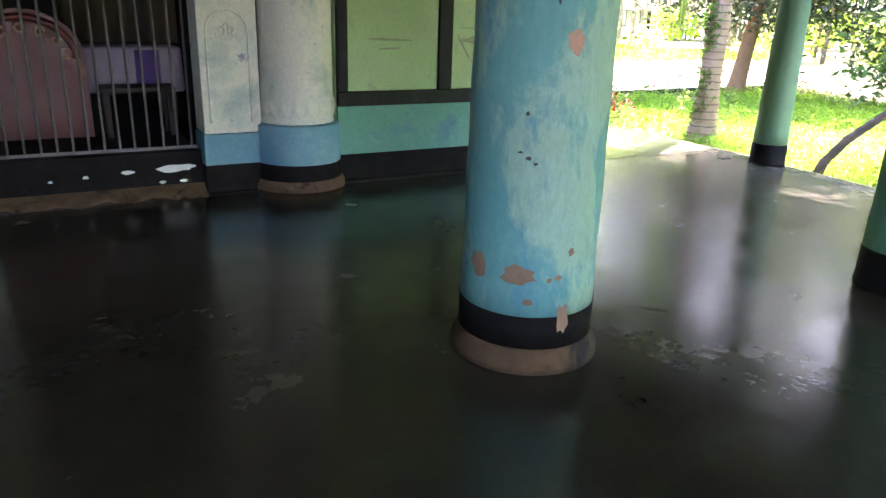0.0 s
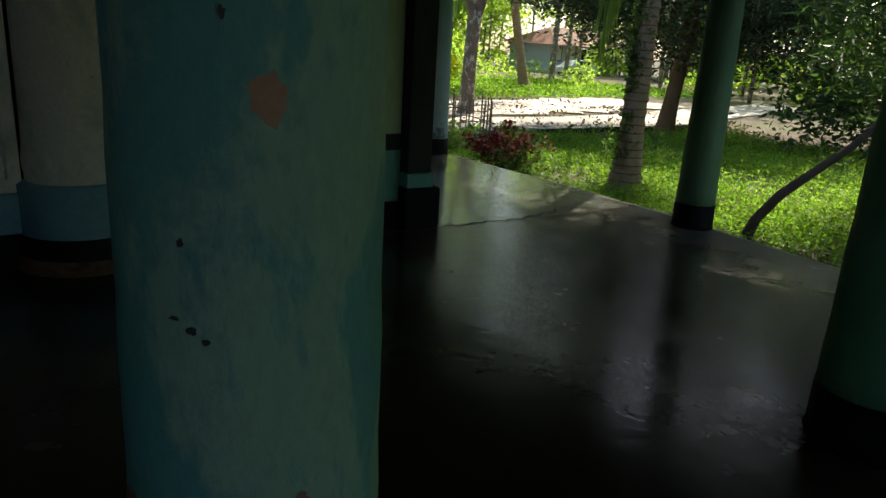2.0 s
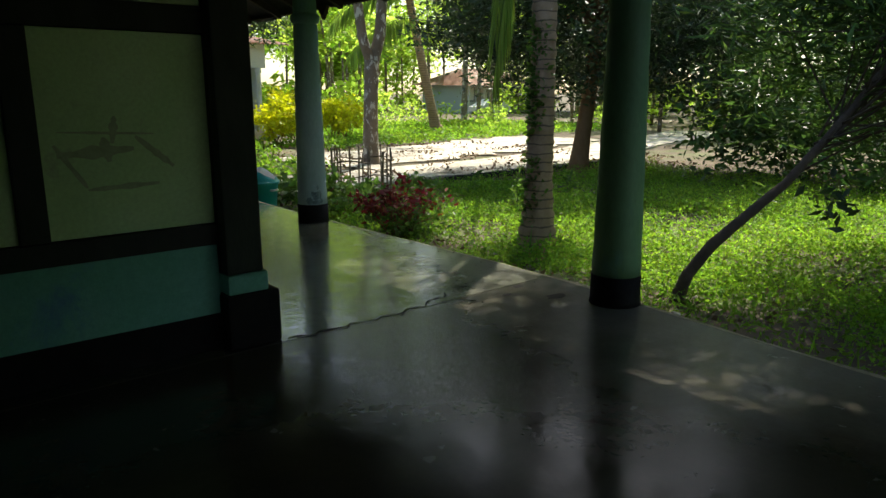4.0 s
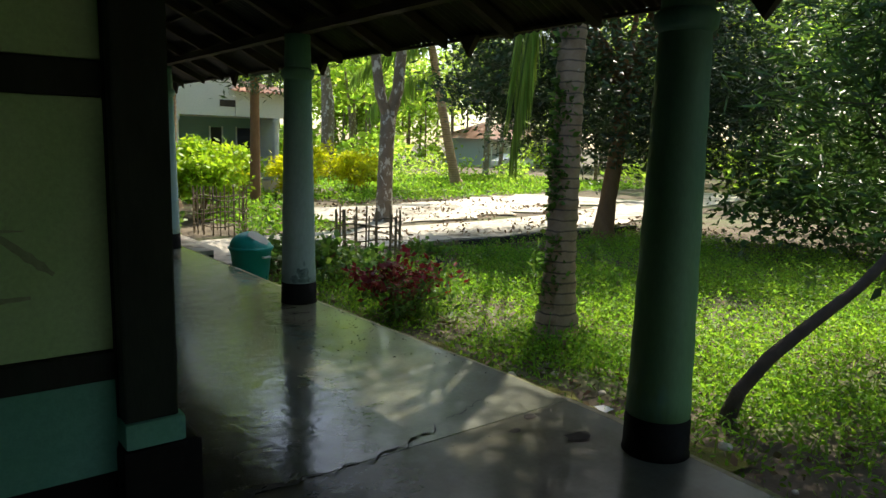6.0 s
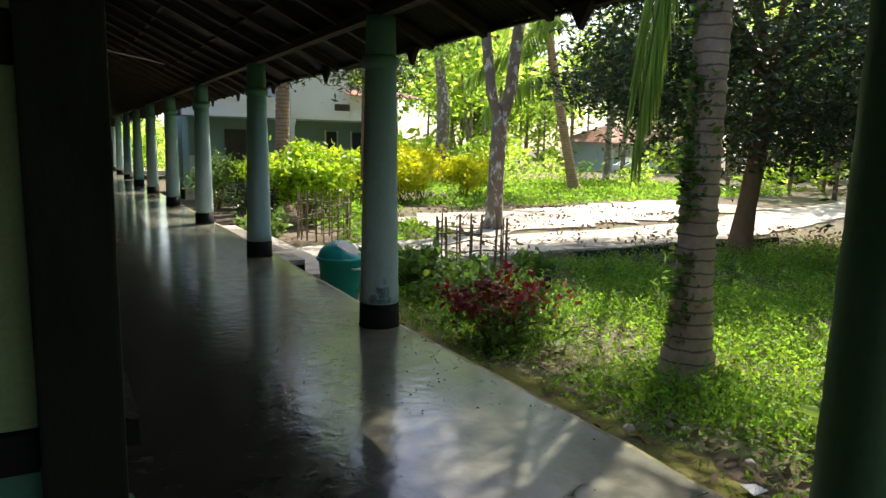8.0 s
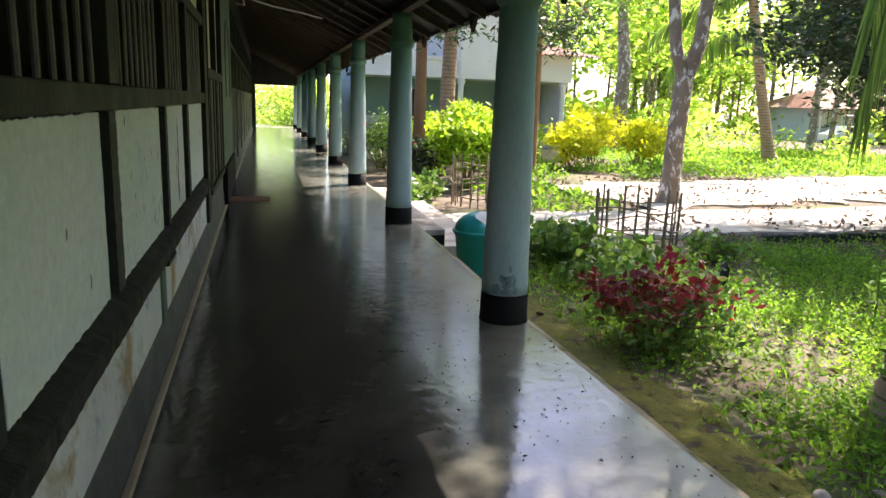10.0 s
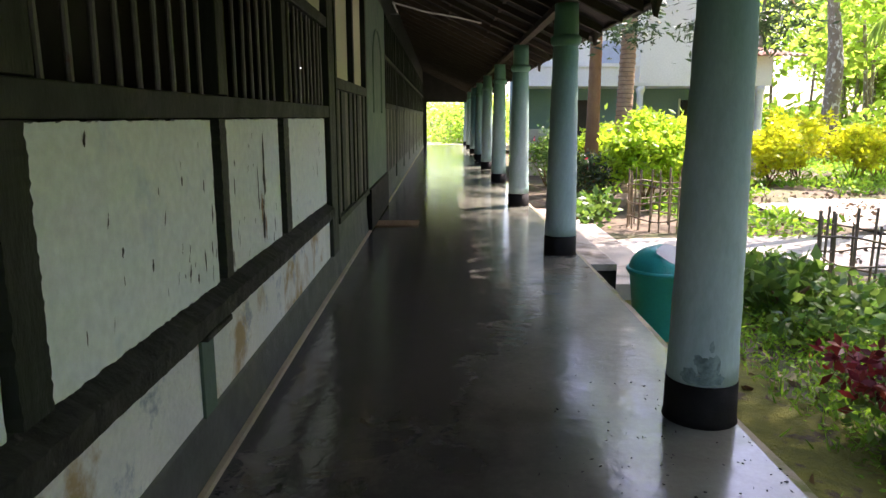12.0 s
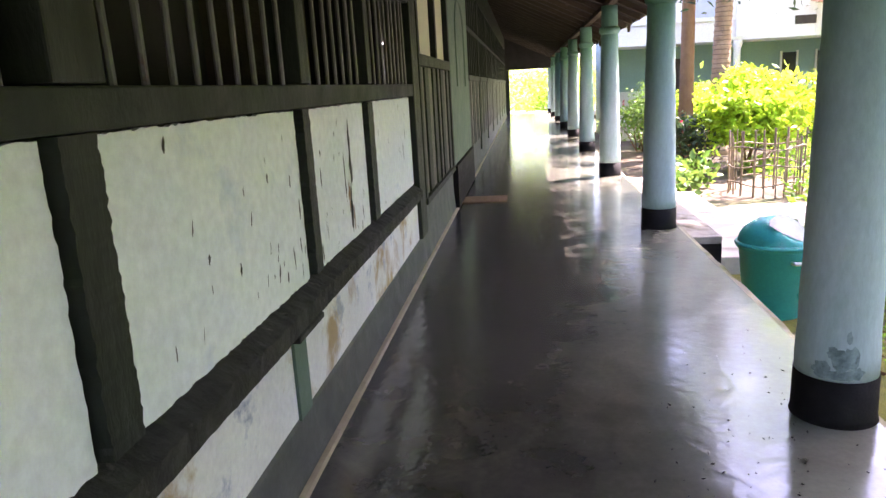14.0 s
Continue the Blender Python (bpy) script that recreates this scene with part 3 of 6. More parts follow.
CAM_SIDE = math.atan2(-1.9, -1.4)
for da, z, w, h, m, nm, lb in ((-0.12, 0.41, 0.15, 0.09, M_RAWPLASTER, "bare_patch", "flaked brown bare plaster"), (-0.75, 0.42, 0.1, 0.1, M_RAWPLASTER, "bare_patch", "flaked brown bare plaster"),
                               (0.42, 0.4, 0.03, 0.025, M_RAWPLASTER, "bare_patch", "flaked brown bare plaster"), (0.3, 0.39, 0.025, 0.02, M_RAWPLASTER, "bare_patch", ""),
                               (0.02, 0.3, 0.04, 0.03, M_RAWPLASTER, "bare_patch", ""), (0.55, 0.23, 0.055, 0.13, M_RAWPLASTER, "bare_patch", "torn strip of bare plaster"),
                               (0.6, 0.5, 0.03, 0.03, M_RAWPLASTER, "bare_patch", ""),
                               (0.42, 1.27, 0.07, 0.085, M_ORANGE, "orange_patch", "pale orange plaster repair patch"),
                               (-0.1, 0.86, 0.02, 0.016, M_PLINTHDARK, "scuff", "dark scuff mark"), (-0.22, 0.88, 0.022, 0.009, M_PLINTHDARK, "scuff", ""),
                               (0.0, 0.84, 0.018, 0.012, M_PLINTHDARK, "scuff", ""), (-0.15, 1.02, 0.013, 0.018, M_PLINTHDARK, "scuff", ""), (0.15, 1.4, 0.014, 0.02, M_PLINTHDARK, "scuff", "")):
    patch_on_column(porch_a, 0.0045, CAM_SIDE + da, z, w, h, m, nm, lb, int(z * 1000 + da * 50) % 997)
patch_on_column(porch_b, 0.0075, math.atan2(-1.25, -2.6) + 0.95, 0.24, 0.07, 0.1, M_COLUMN, "chipped_patch", "pale chipped patch through the black base", 4, (0.2, 0.17, 3.3, 0.205))

col_b = bpy.data.objects["veranda_column.001"]
turn_b = radians(37)
for da, z, w, h in ((0.1, 0.29, 0.07, 0.1), (-0.3, 0.26, 0.09, 0.06), (0.35, 0.31, 0.06, 0.1), (0.02, 0.235, 0.16, 0.045), (-0.1, 0.33, 0.04, 0.05), (0.5, 0.25, 0.07, 0.05), (0.27, 0.4, 0.025, 0.05)):
    patch_on_column(col_b, 0.0035, math.atan2(-3.0, -1.3) - turn_b + da, z, w, h, M_STAIN, "dirt_stain", "dark grey-green dirt stain", int(z * 100 + w * 77), (0.163, 0.118, 2.53, 0.205))

# ---- the wall with the gate and boards, facing the porch ----
YA = 4.816
WALL_TOP = 3.75


def wall_gate_side():
    w = thing("wall_south", (0, 0, 0), "porch wall with pale green boards, dark timber frame and teal dado", "wall", kind="structure")
    bm = box(-1.87, -0.01, YA + 0.03, YA + 0.25, 0.0, WALL_TOP)
    part("core", bm, M_GREENPANEL, w)
    part("base", box(-1.86, -0.02, YA - 0.012, YA + 0.03, 0.0, 0.205), M_BLACK, w, "black painted wall base")
    part("dado", box(-1.86, -0.013, YA - 0.006, YA + 0.03, 0.205, 0.6), M_TEALDADO, w, "teal painted dado")
    for z0, z1 in ((0.6, 0.715), (1.705, 1.84), (2.75, 2.87)):
        part("rail", box(-1.86, -0.013, YA - 0.03, YA + 0.03, z0, z1), M_TIMBER, w, "dark timber rail", bevel=0.008)
    for x0, x1 in ((-1.862, -1.775), (-0.945, -0.818)):
        for z0, z1 in ((0.717, 1.703), (1.842, 2.748)):
            part("stud", box(x0, x1, YA - 0.028, YA + 0.03, z0, z1), M_TIMBER, w, "dark timber stud", bevel=0.008)
    for x0, x1 in ((-1.772, -0.948), (-0.815, -0.014)):
        for z0, z1 in ((0.72, 1.7), (1.845, 2.745)):
            part("panel", box(x0, x1, YA, YA + 0.03, z0, z1), M_GREENPANEL, w, "pale green plastered panel")
    # faint smudged marks on the boards
    for i, (xa, za, xb, zb, wd) in enumerate(((-0.75, 1.12, -0.4, 1.14, 0.05), (-0.39, 1.2, -0.21, 1.04, 0.03), (-0.76, 1.17, -0.63, 0.96, 0.025), (-0.48, 1.3, -0.5, 1.17, 0.03), (-0.54, 1.2, -0.52, 1.08, 0.045),
                                              (-0.63, 0.95, -0.29, 0.96, 0.025), (-0.74, 1.23, -0.3, 1.21, 0.012), (-1.6, 1.13, -1.2, 1.12, 0.02), (-1.5, 1.05, -1.3, 1.06, 0.012))):
        q = random.Random(300 + i)
        ux, uz = xb - xa, zb - za
        ln = math.hypot(ux, uz)
        side = [(k / 9, wd / 2 * q.uniform(0.7, 1.6) * math.sin(math.pi * (0.12 + 0.76 * k / 9))) for k in range(10)]
        ring = [(xa + ux * f - uz / ln * o, za + uz * f + ux / ln * o) for f, o in side] + [(xa + ux * f + uz / ln * o, za + uz * f - ux / ln * o) for f, o in side[::-1]]
        mesh("smudge", [(x, YA - 0.003 - 0.0006 * i, z) for x, z in ring], [tuple(range(20))], M_SMUDGE, w, "faint dark smudge")
    return w


wall_gate_side()


def corner_post():
    p = thing("corner_post", (0.14, 4.87, 0), "thick black timber corner post on a stepped black plinth", "post", kind="structure")
    part("plinth", box(-0.16, 0.154, -0.175, 0.16, 0, 0.316), M_BLACK, p, bevel=0.02)
    part("plinth_cap", box(-0.15, 0.09, -0.172, 0.05, 0.317, 0.43), M_TEALDADO, p, "worn green plinth cap", bevel=0.02)
    part("shaft", box(-0.148, 0.062, -0.165, -0.07, 0.431, WALL_TOP), M_TIMBER, p, bevel=0.012)
    part("backing", box(-0.148, -0.005, -0.068, 0.056, 0.431, WALL_TOP), M_TIMBER, p)


corner_post()


def pilaster_group():
    w = thing("pilaster", (-2.2, YA, 0), "half-round cream pilaster with blue and black base and leaf moulding", "pilaster", kind="structure")
    part("shaft", lathe([(0.285, 0.5), (0.28, 0.8), (0.275, 2.4), (0.27, WALL_TOP)], 28, 180, 360), M_CREAM, w, "", True)
    part("base_block", lathe([(0.335, 0.205), (0.335, 0.49), (0.315, 0.505), (0.28, 0.508)], 28, 180, 360), M_BLUEDADO, w, "blue painted base", True)
    part("base_band", lathe([(0.34, 0.07), (0.338, 0.205)], 28, 180, 360), M_BLACK, w, "black base band", True)
    part("foot", lathe([(0.37, 0.0), (0.365, 0.04), (0.343, 0.08)], 28, 180, 360), M_BROWNFOOT, w, "dusty brown foot", True)
    q = random.Random(9)
    for k in range(9):
        a = radians(192 + 19.5 * k)
        c = Vector((0.284 * math.cos(a), 0.284 * math.sin(a), 0.56))
        t = Vector((-math.sin(a), math.cos(a), 0))
        o = Vector((math.cos(a), math.sin(a), 0)) * 0.006
        v = [c - t * 0.04 + o * 0.3, c + t * 0.04 + o * 0.3, c + t * 0.032 + Vector((0, 0, 0.1)) + o, c + Vector((0, 0, 0.165 + q.uniform(-0.01, 0.01))) + o, c - t * 0.032 + Vector((0, 0, 0.1)) + o, c + o * 3 + Vector((0, 0, 0.06))]
        mesh("leaf_moulding", v, [(0, 1, 5), (1, 2, 5), (2, 3, 5), (3, 4, 5), (4, 0, 5)], M_CREAM, w)
    f = thing("flat_pilaster", (-2.72, YA, 0), "flat cream and green pilaster with arched relief and blue base", "pilaster", kind="structure")
    part("shaft", box(-0.205, 0.22, -0.06, 0.25, 0.44, WALL_TOP), M_CREAM, f, bevel=0.01)
    part("base", box(-0.215, 0.22, -0.075, 0.25, 0.206, 0.437), M_BLUEDADO, f, "blue painted base", bevel=0.008)
    part("base_band", box(-0.218, 0.22, -0.078, 0.25, 0.0, 0.204), M_BLACK, f, "black base band", bevel=0.006)
    arch = [(-0.15, -0.062, 0.52)] + [(-0.15, -0.062, 0.9)] + [(0.15 * -math.cos(math.pi * k / 12), -0.062, 1.17 + 0.15 * math.sin(math.pi * k / 12)) for k in range(13)] + [(0.15, -0.062, 0.52)]
    part("arch_relief", tube(arch, 0.009, 6), M_CREAM, f, "raised arch moulding", True)
    for s in (-1, 1):
        for k in range(4):
            a0 = k * 0.7
            part("scroll", tube([(s * 0.03 * k + s * 0.02 * math.cos(j * 0.8 + a0), -0.062, 1.2 + 0.02 * k * -1 + 0.03 * math.sin(j * 0.8 + a0)) for j in range(6)], 0.006, 5), M_CREAM, f, "", True)
    g = copy_thing(f, pose(-4.56, YA, 0))
    return w


pilaster_group()


def gate():
    x0, x1 = -4.34, -2.945
    t = thing("threshold", ((x0 + x1) / 2, YA, 0), "black painted gate threshold with white peeling patches and dusty foot", "threshold", kind="structure")
    h = (x1 - x0) / 2 - 0.002
    part("sill", box(-h, h, -0.02, 0.25, 0.02, 0.32), M_BLACK, t, bevel=0.012)
    q = random.Random(2)
    bm = bmesh.new()
    n = 40
    rows = [[bm.verts.new((-h + 2 * h * i / n, -0.02 - d * (1 + 0.5 * q.uniform(-1, 1)), z)) for i in range(n + 1)] for d, z in ((0.13, 0.002), (0.1, 0.03), (0.03, 0.055), (0.001, 0.075))]
    for a, b in zip(rows, rows[1:]):
        for i in range(n):
            bm.faces.new((a[i], a[i + 1], b[i + 1], b[i]))
    part("dusty_foot", bm, M_BROWNFOOT, t, "crumbling brown mortar foot", True)
    for cx, cz, w, hh in ((0.5, 0.2, 0.3, 0.07), (0.17, 0.19, 0.1, 0.03), (-0.1, 0.175, 0.04, 0.025), (-0.32, 0.16, 0.03, 0.02), (0.55, 0.1, 0.06, 0.025), (0.4, 0.1, 0.05, 0.025)):
        n = 16
        mesh("peeled_patch", [(cx + 0.5 * w * q.uniform(0.7, 1.15) * math.cos(6.283 * k / n), -0.0235, cz + 0.5 * hh * q.uniform(0.6, 1.2) * math.sin(6.283 * k / n)) for k in range(n)],
             [tuple(range(n))], M_WHITEWASH, t, "white peeled paint patch")
    g = thing("grille_gate", ((x0 + x1) / 2, YA + 0.08, 0.32), "rusty grey iron bar gate closed across the doorway", "gate")
    k = 14
    for i in range(k):
        x = -h + 0.05 + (2 * h - 0.1) * i / (k - 1)
        part("bar", tube([(x, 0, 0.0), (x, 0, 2.4)], 0.009, 8), M_IRON, g)
    for z in (0.012, 1.12, 2.3):
        part("rail", box(-h + 0.01, h - 0.01, -0.006, 0.006, z - 0.012, z + 0.012), M_IRON, g, "flat iron rail")
    b = thing("lintel", ((x0 + x1) / 2, YA, 2.72), "plain plaster lintel above the gate", "lintel", kind="structure")
    part("lintel_block", box(-h, h, 0.0, 0.25, 0.0, WALL_TOP - 2.72), M_CREAM, b)


gate()


def gate_room():
    r = thing("gate_room", (0, 0, 0), "dim plastered room behind the gate", "room", kind="structure")
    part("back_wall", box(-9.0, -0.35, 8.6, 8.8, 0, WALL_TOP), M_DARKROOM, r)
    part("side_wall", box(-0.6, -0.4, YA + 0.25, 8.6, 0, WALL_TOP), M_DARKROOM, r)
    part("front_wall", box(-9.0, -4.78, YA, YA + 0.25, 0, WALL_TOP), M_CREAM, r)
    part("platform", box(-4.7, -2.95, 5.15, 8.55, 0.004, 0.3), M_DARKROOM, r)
    s = thing("wooden_screen", (-4.02, 5.75, 0.3), "arched red lacquered wooden backrest panel with carved yellow scroll edge", "screen")
    pts = [(-0.42, 0.0), (0.42, 0.0), (0.42, 0.62)] + [(0.42 * math.cos(math.pi * k / 14), 0.62 + 0.36 * math.sin(math.pi * k / 14)) for k in range(1, 14)] + [(-0.42, 0.62)]
    bm = bmesh.new()
    a = [bm.verts.new((x, 0, z)) for x, z in pts]
    b = [bm.verts.new((x, 0.05, z)) for x, z in pts]
    bm.faces.new(a)
    bm.faces.new(b[::-1])
    for i in range(len(pts)):
        bm.faces.new((a[i], b[i], b[(i + 1) % len(pts)], a[(i + 1) % len(pts)]))
    part("panel", bm, M_REDWOOD, s)
    arch = [(0.36 * math.cos(math.pi * k / 16), -0.012, 0.62 + 0.3 * math.sin(math.pi * k / 16)) for k in range(17)]
    part("carved_edge", tube(arch, 0.03, 7), M_REDWOOD, s, "carved scroll edge", True)
    for k in range(7):
        a = math.pi * (k + 0.5) / 7
        part("scroll", tube([(0.3 * math.cos(a) + 0.035 * math.cos(j), -0.02, 0.6 + 0.24 * math.sin(a) + 0.035 * math.sin(j)) for j in range(7)], 0.012, 5), M_ORANGE, s, "dull yellow carved scroll", True)
    d = thing("draped_table", (-3.3, 6.5, 0.3), "table draped in lilac and purple cloth", "table")
    for x in (-0.4, 0.4):
        for y in (-0.25, 0.25):
            part("leg", box(x - 0.03, x + 0.03, y - 0.03, y + 0.03, 0, 0.62), M_DARKWOOD, d)
    bm = bmesh.new()
    n = 48
    rim = [(0.5 * max(-1, min(1, 1.3 * math.cos(6.283 * k / n))), 0.33 * max(-1, min(1, 1.3 * math.sin(6.283 * k / n)))) for k in range(n)]
    rg = [[bm.verts.new((x * s, y * s, z)) for x, y in rim] for s, z in ((0.97, 0.68), (1.0, 0.665))]
    rg.append([bm.verts.new((x * (1.03 + 0.03 * math.sin(k * 1.7)), y * (1.03 + 0.04 * math.sin(k * 1.7)), 0.3)) for k, (x, y) in enumerate(rim)])
    bm.faces.new(rg[0])
    for a, b in zip(rg, rg[1:]):
        for k in range(n):
            bm.faces.new((a[k], a[(k + 1) % n], b[(k + 1) % n], b[k]))
    part("cloth", bm, M_CLOTH, d, "lilac draped cloth", True)
    part("runner", box(0.1, 0.3, -0.37, -0.362, 0.32, 0.66), M_PURPLE, d, "purple hanging cloth")
    c = thing("curtain", (-3.15, 7.6, 0.95), "tan hanging curtain in loose folds", "curtain")
    bm = bmesh.new()
    cols = [[bm.verts.new((-0.55 + 1.1 * i / 40, 0.05 * math.sin(i * 0.9), z)) for i in range(41)] for z in (0.0, 1.7)]
    for i in range(40):
        bm.faces.new((cols[0][i], cols[0][i + 1], cols[1][i + 1], cols[1][i]))
    bmesh.ops.solidify(bm, geom=bm.faces[:], thickness=0.006)
    part("cloth", bm, M_CURTAIN, c, "", True)
    part("rod", tube([(-0.65, 0, 1.72), (0.65, 0, 1.72)], 0.012, 8), M_IRON, c)
    e = thing("bench", (-3.25, 5.75, 0.3), "low dark wooden bench", "bench")
    part("seat", box(-0.28, 0.28, -0.15, 0.15, 0.36, 0.4), M_DARKWOOD, e, bevel=0.006)
    for x in (-0.24, 0.24):
        for y in (-0.11, 0.11):
            part("leg", box(x - 0.02, x + 0.02, y - 0.02, y + 0.02, 0, 0.36), M_DARKWOOD, e)


gate_room()


# ---- the long veranda wall ----
def prism_y(x_z, y0, y1):
    """A bar along y with the given outline in x and z."""
    bm = bmesh.new()
    a = [bm.verts.new((x, y0, z)) for x, z in x_z]
    b = [bm.verts.new((x, y1, z)) for x, z in x_z]
    bm.faces.new(a)
    bm.faces.new(b[::-1])
    for i in range(len(x_z)):
        bm.faces.new((a[i], b[i], b[(i + 1) % len(x_z)], a[(i + 1) % len(x_z)]))
    return bm


def rough_beam(x0, x1, z0, z1, y0, y1, rough, seed, step=0.06):
    """A weathered bar along y whose upper outer edge wanders."""
    q = random.Random(seed)
    bm = bmesh.new()
    n = max(2, int((y1 - y0) / step))
    rows = []
    for i in range(n + 1):
        y = y0 + (y1 - y0) * i / n
        e = [q.uniform(-rough, rough) for _ in range(4)]
        rows.append([bm.verts.new(p) for p in ((x0, y, z0), (x1 + e[0] * 0.5, y, z0 + e[1] * 0.3), (x1 + e[2], y, z0 + (z1 - z0) * 0.55 + e[3] * 0.6), (x0 + 0.02, y, z1 + e[3]), (x0, y, z1 + e[3]))])
    for a, b in zip(rows, rows[1:]):
        for k in range(5):
            bm.faces.new((a[k], b[k], b[(k + 1) % 5], a[(k + 1) % 5]))
    bm.faces.new(rows[0])
    bm.faces.new(rows[-1][::-1])
    return bm


def chipped_panel(y0, y1, z0, z1, x, seed, amp=0.005):
    """A plaster panel with ragged edges."""
    q = random.Random(seed)
    pts = []
    for (ya, za), (yb, zb) in (((y0, z0), (y1, z0)), ((y1, z0), (y1, z1)), ((y1, z1), (y0, z1)), ((y0, z1), (y0, z0))):
        n = max(4, int(math.hypot(yb - ya, zb - za) / 0.024))
        for i in range(n):
            pts.append((ya + (yb - ya) * i / n + q.uniform(-amp, amp), za + (zb - za) * i / n + q.uniform(-amp, amp)))
    bm = bmesh.new()
    a = [bm.verts.new((x, y, z)) for y, z in pts]
    b = [bm.verts.new((x - 0.02, y, z)) for y, z in pts]
    bm.faces.new(a)
    for i in range(len(pts)):
        bm.faces.new((a[i], a[(i + 1) % len(pts)], b[(i + 1) % len(pts)], b[i]))
    return bm


WALL_K = 0.8355
WALL_AT = (0.19, 0.793, 0.235)


def wall_foot():
    """Skirting, plinth and ledge that carry the timber frame."""
    w = thing("plinth_west", (0, 0, 0), "peeling plastered plinth with dark skirting under a mossy ledge", "plinth", kind="structure")
    part("plinth", box(0.0, 0.2, 4.86, 10.68, 0.25, 0.6), M_DIRTYWHITE, w, "peeling dirty white plinth plaster")
    part("skirting", prism_y([(0.0, 0.0), (0.226, 0.0), (0.222, 0.02), (0.207, 0.235), (0.2, 0.252), (0.0, 0.252)], 4.86, 40.4), M_PLINTHDARK, w, "dark painted skirting")
    part("floor_lip", prism_y([(0.2265, 0.0), (0.262, 0.0), (0.25, 0.012), (0.2265, 0.016)], 5.035, 39.8), M_LIP, w, "worn pale lip along the floor")
    part("ledge", rough_beam(0.12, 0.25, 0.602, 0.735, 4.86, 10.68, 0.0045, 4, 0.035), M_MOSSBEAM, w, "mossy dark projecting ledge beam")
    part("buttress", box(0.201, 0.214, 7.44, 7.58, 0.245, 0.585), M_GREENWALL, w, "grey-green plaster strip")
    part("ledge_slab", box(0.19, 0.262, 7.38, 7.7, 0.582, 0.606), M_MOSSBEAM, w, "small broken ledge slab", bevel=0.006)


def long_wall():
    w = thing("wall_west", (0, 0, 0), "veranda wall of white limewashed panels in dark timber over a plastered plinth", "wall", kind="structure")
    w.location, w.scale = WALL_AT, (WALL_K,) * 3
    # panels, studs and sill beam
    part("corner_stud", box(-0.2, 0.0, 4.945, 5.195, 0.5, 3.41), M_TIMBER_L, w, "faded green corner stud", bevel=0.008)
    part("backing", box(-0.2, -0.022, 5.2, 12.0, 0.56, 1.42), M_TIMBER_L, w)
    for i, (y0, y1) in enumerate(((5.2, 6.55), (6.74, 8.36), (8.53, 9.81), (10.03, 11.79))):
        part("panel", chipped_panel(y0, y1, 0.585, 1.415, 0.0, 20 + i), M_WHITEWASH, w, "white limewashed panel with chipped edges")
    for y0, y1 in ((6.565, 6.73), (8.385, 8.505), (9.835, 10.005)):
        part("stud", rough_beam_z(y0, y1, 0.6, 1.42, 0.035, int(y0 * 10)), M_TIMBER, w, "dark weathered timber stud")
    part("sill_beam", box(-0.12, 0.045, 5.15, 11.83, 1.425, 1.535), M_TIMBER_L, w, "faded green timber sill beam", bevel=0.008)
    for y0, y1 in ((6.57, 6.78), (8.38, 8.52), (9.85, 9.98)):
        part("stud", box(-0.1, 0.05, y0, y1, 1.54, 3.4), M_TIMBER, w, "dark timber stud", bevel=0.008)
    part("head_beam", box(-0.1, 0.046, 5.15, 11.83, 2.27, 2.37), M_TIMBER_L, w, "timber window head", bevel=0.008)
    for i, (y0, y1) in enumerate(((5.2, 6.56), (6.79, 8.36), (8.54, 9.83), (10.0, 11.78))):
        part("upper_panel", box(-0.04, -0.01, y0, y1, 2.38, 3.4), M_CREAMBOARD, w, "cream upper board")
    part("top_plate", box(-0.12, 0.04, 5.0, 47.4, 3.412, 4.12), M_TIMBER, w, "timber wall plate")
    def flake(name, y, z, wd, ln, material, label, x=0.0035, lean=0.0):
        n = 16
        ring = []
        for k in range(n):
            c, e = math.cos(6.2832 * k / n), math.sin(6.2832 * k / n)
            ring.append((x, y + wd / 2 * c * q.uniform(0.4, 1.4) + lean * e * ln / 2, z + ln / 2 * e * q.uniform(0.75, 1.15)))
        mesh(name, ring, [tuple(range(n))], material, w, label)

    q = random.Random(31)
    flake("peeled_gap", 9.36, 1.12, 0.07, 0.42, M_TIMBER, "long gap of peeled plaster", 0.0025, 0.02)
    flake("peeled_gap", 9.31, 0.78, 0.05, 0.32, M_TIMBER, "long gap of peeled plaster", 0.003, 0.05)
    flake("peeled_gap", 9.2, 0.98, 0.022, 0.3, M_MOSSBEAM, "thin crack in the plaster", 0.0035, -0.04)
    flake("exposed_slat", 9.27, 0.87, 0.045, 0.2, M_RAWPLASTER, "exposed split wooden lath", 0.0045)
    flake("exposed_slat", 9.35, 0.72, 0.03, 0.18, M_RAWPLASTER, "exposed split wooden lath", 0.0045)
    for y, z, ln in ((7.55, 0.85, 0.06), (7.95, 0.72, 0.09), (8.05, 0.68, 0.05), (8.16, 0.74, 0.12), (8.2, 1.1, 0.06), (7.92, 1.15, 0.05), (8.7, 1.05, 0.12), (8.72, 1.18, 0.04), (11.3, 0.95, 0.16), (11.42, 1.1, 0.12),
                     (9.6, 0.7, 0.1), (11.1, 0.98, 0.05), (7.3, 0.95, 0.04), (6.2, 0.75, 0.07), (5.9, 1.0, 0.05), (8.3, 0.95, 0.1), (8.27, 0.78, 0.08), (7.1, 1.36, 0.05), (8.62, 0.66, 0.1), (9.55, 0.62, 0.08)):
        flake("chip", y, z, 0.017, ln, M_MOSSBEAM, "dark chip in the limewash", 0.0035, q.uniform(-0.1, 0.25))
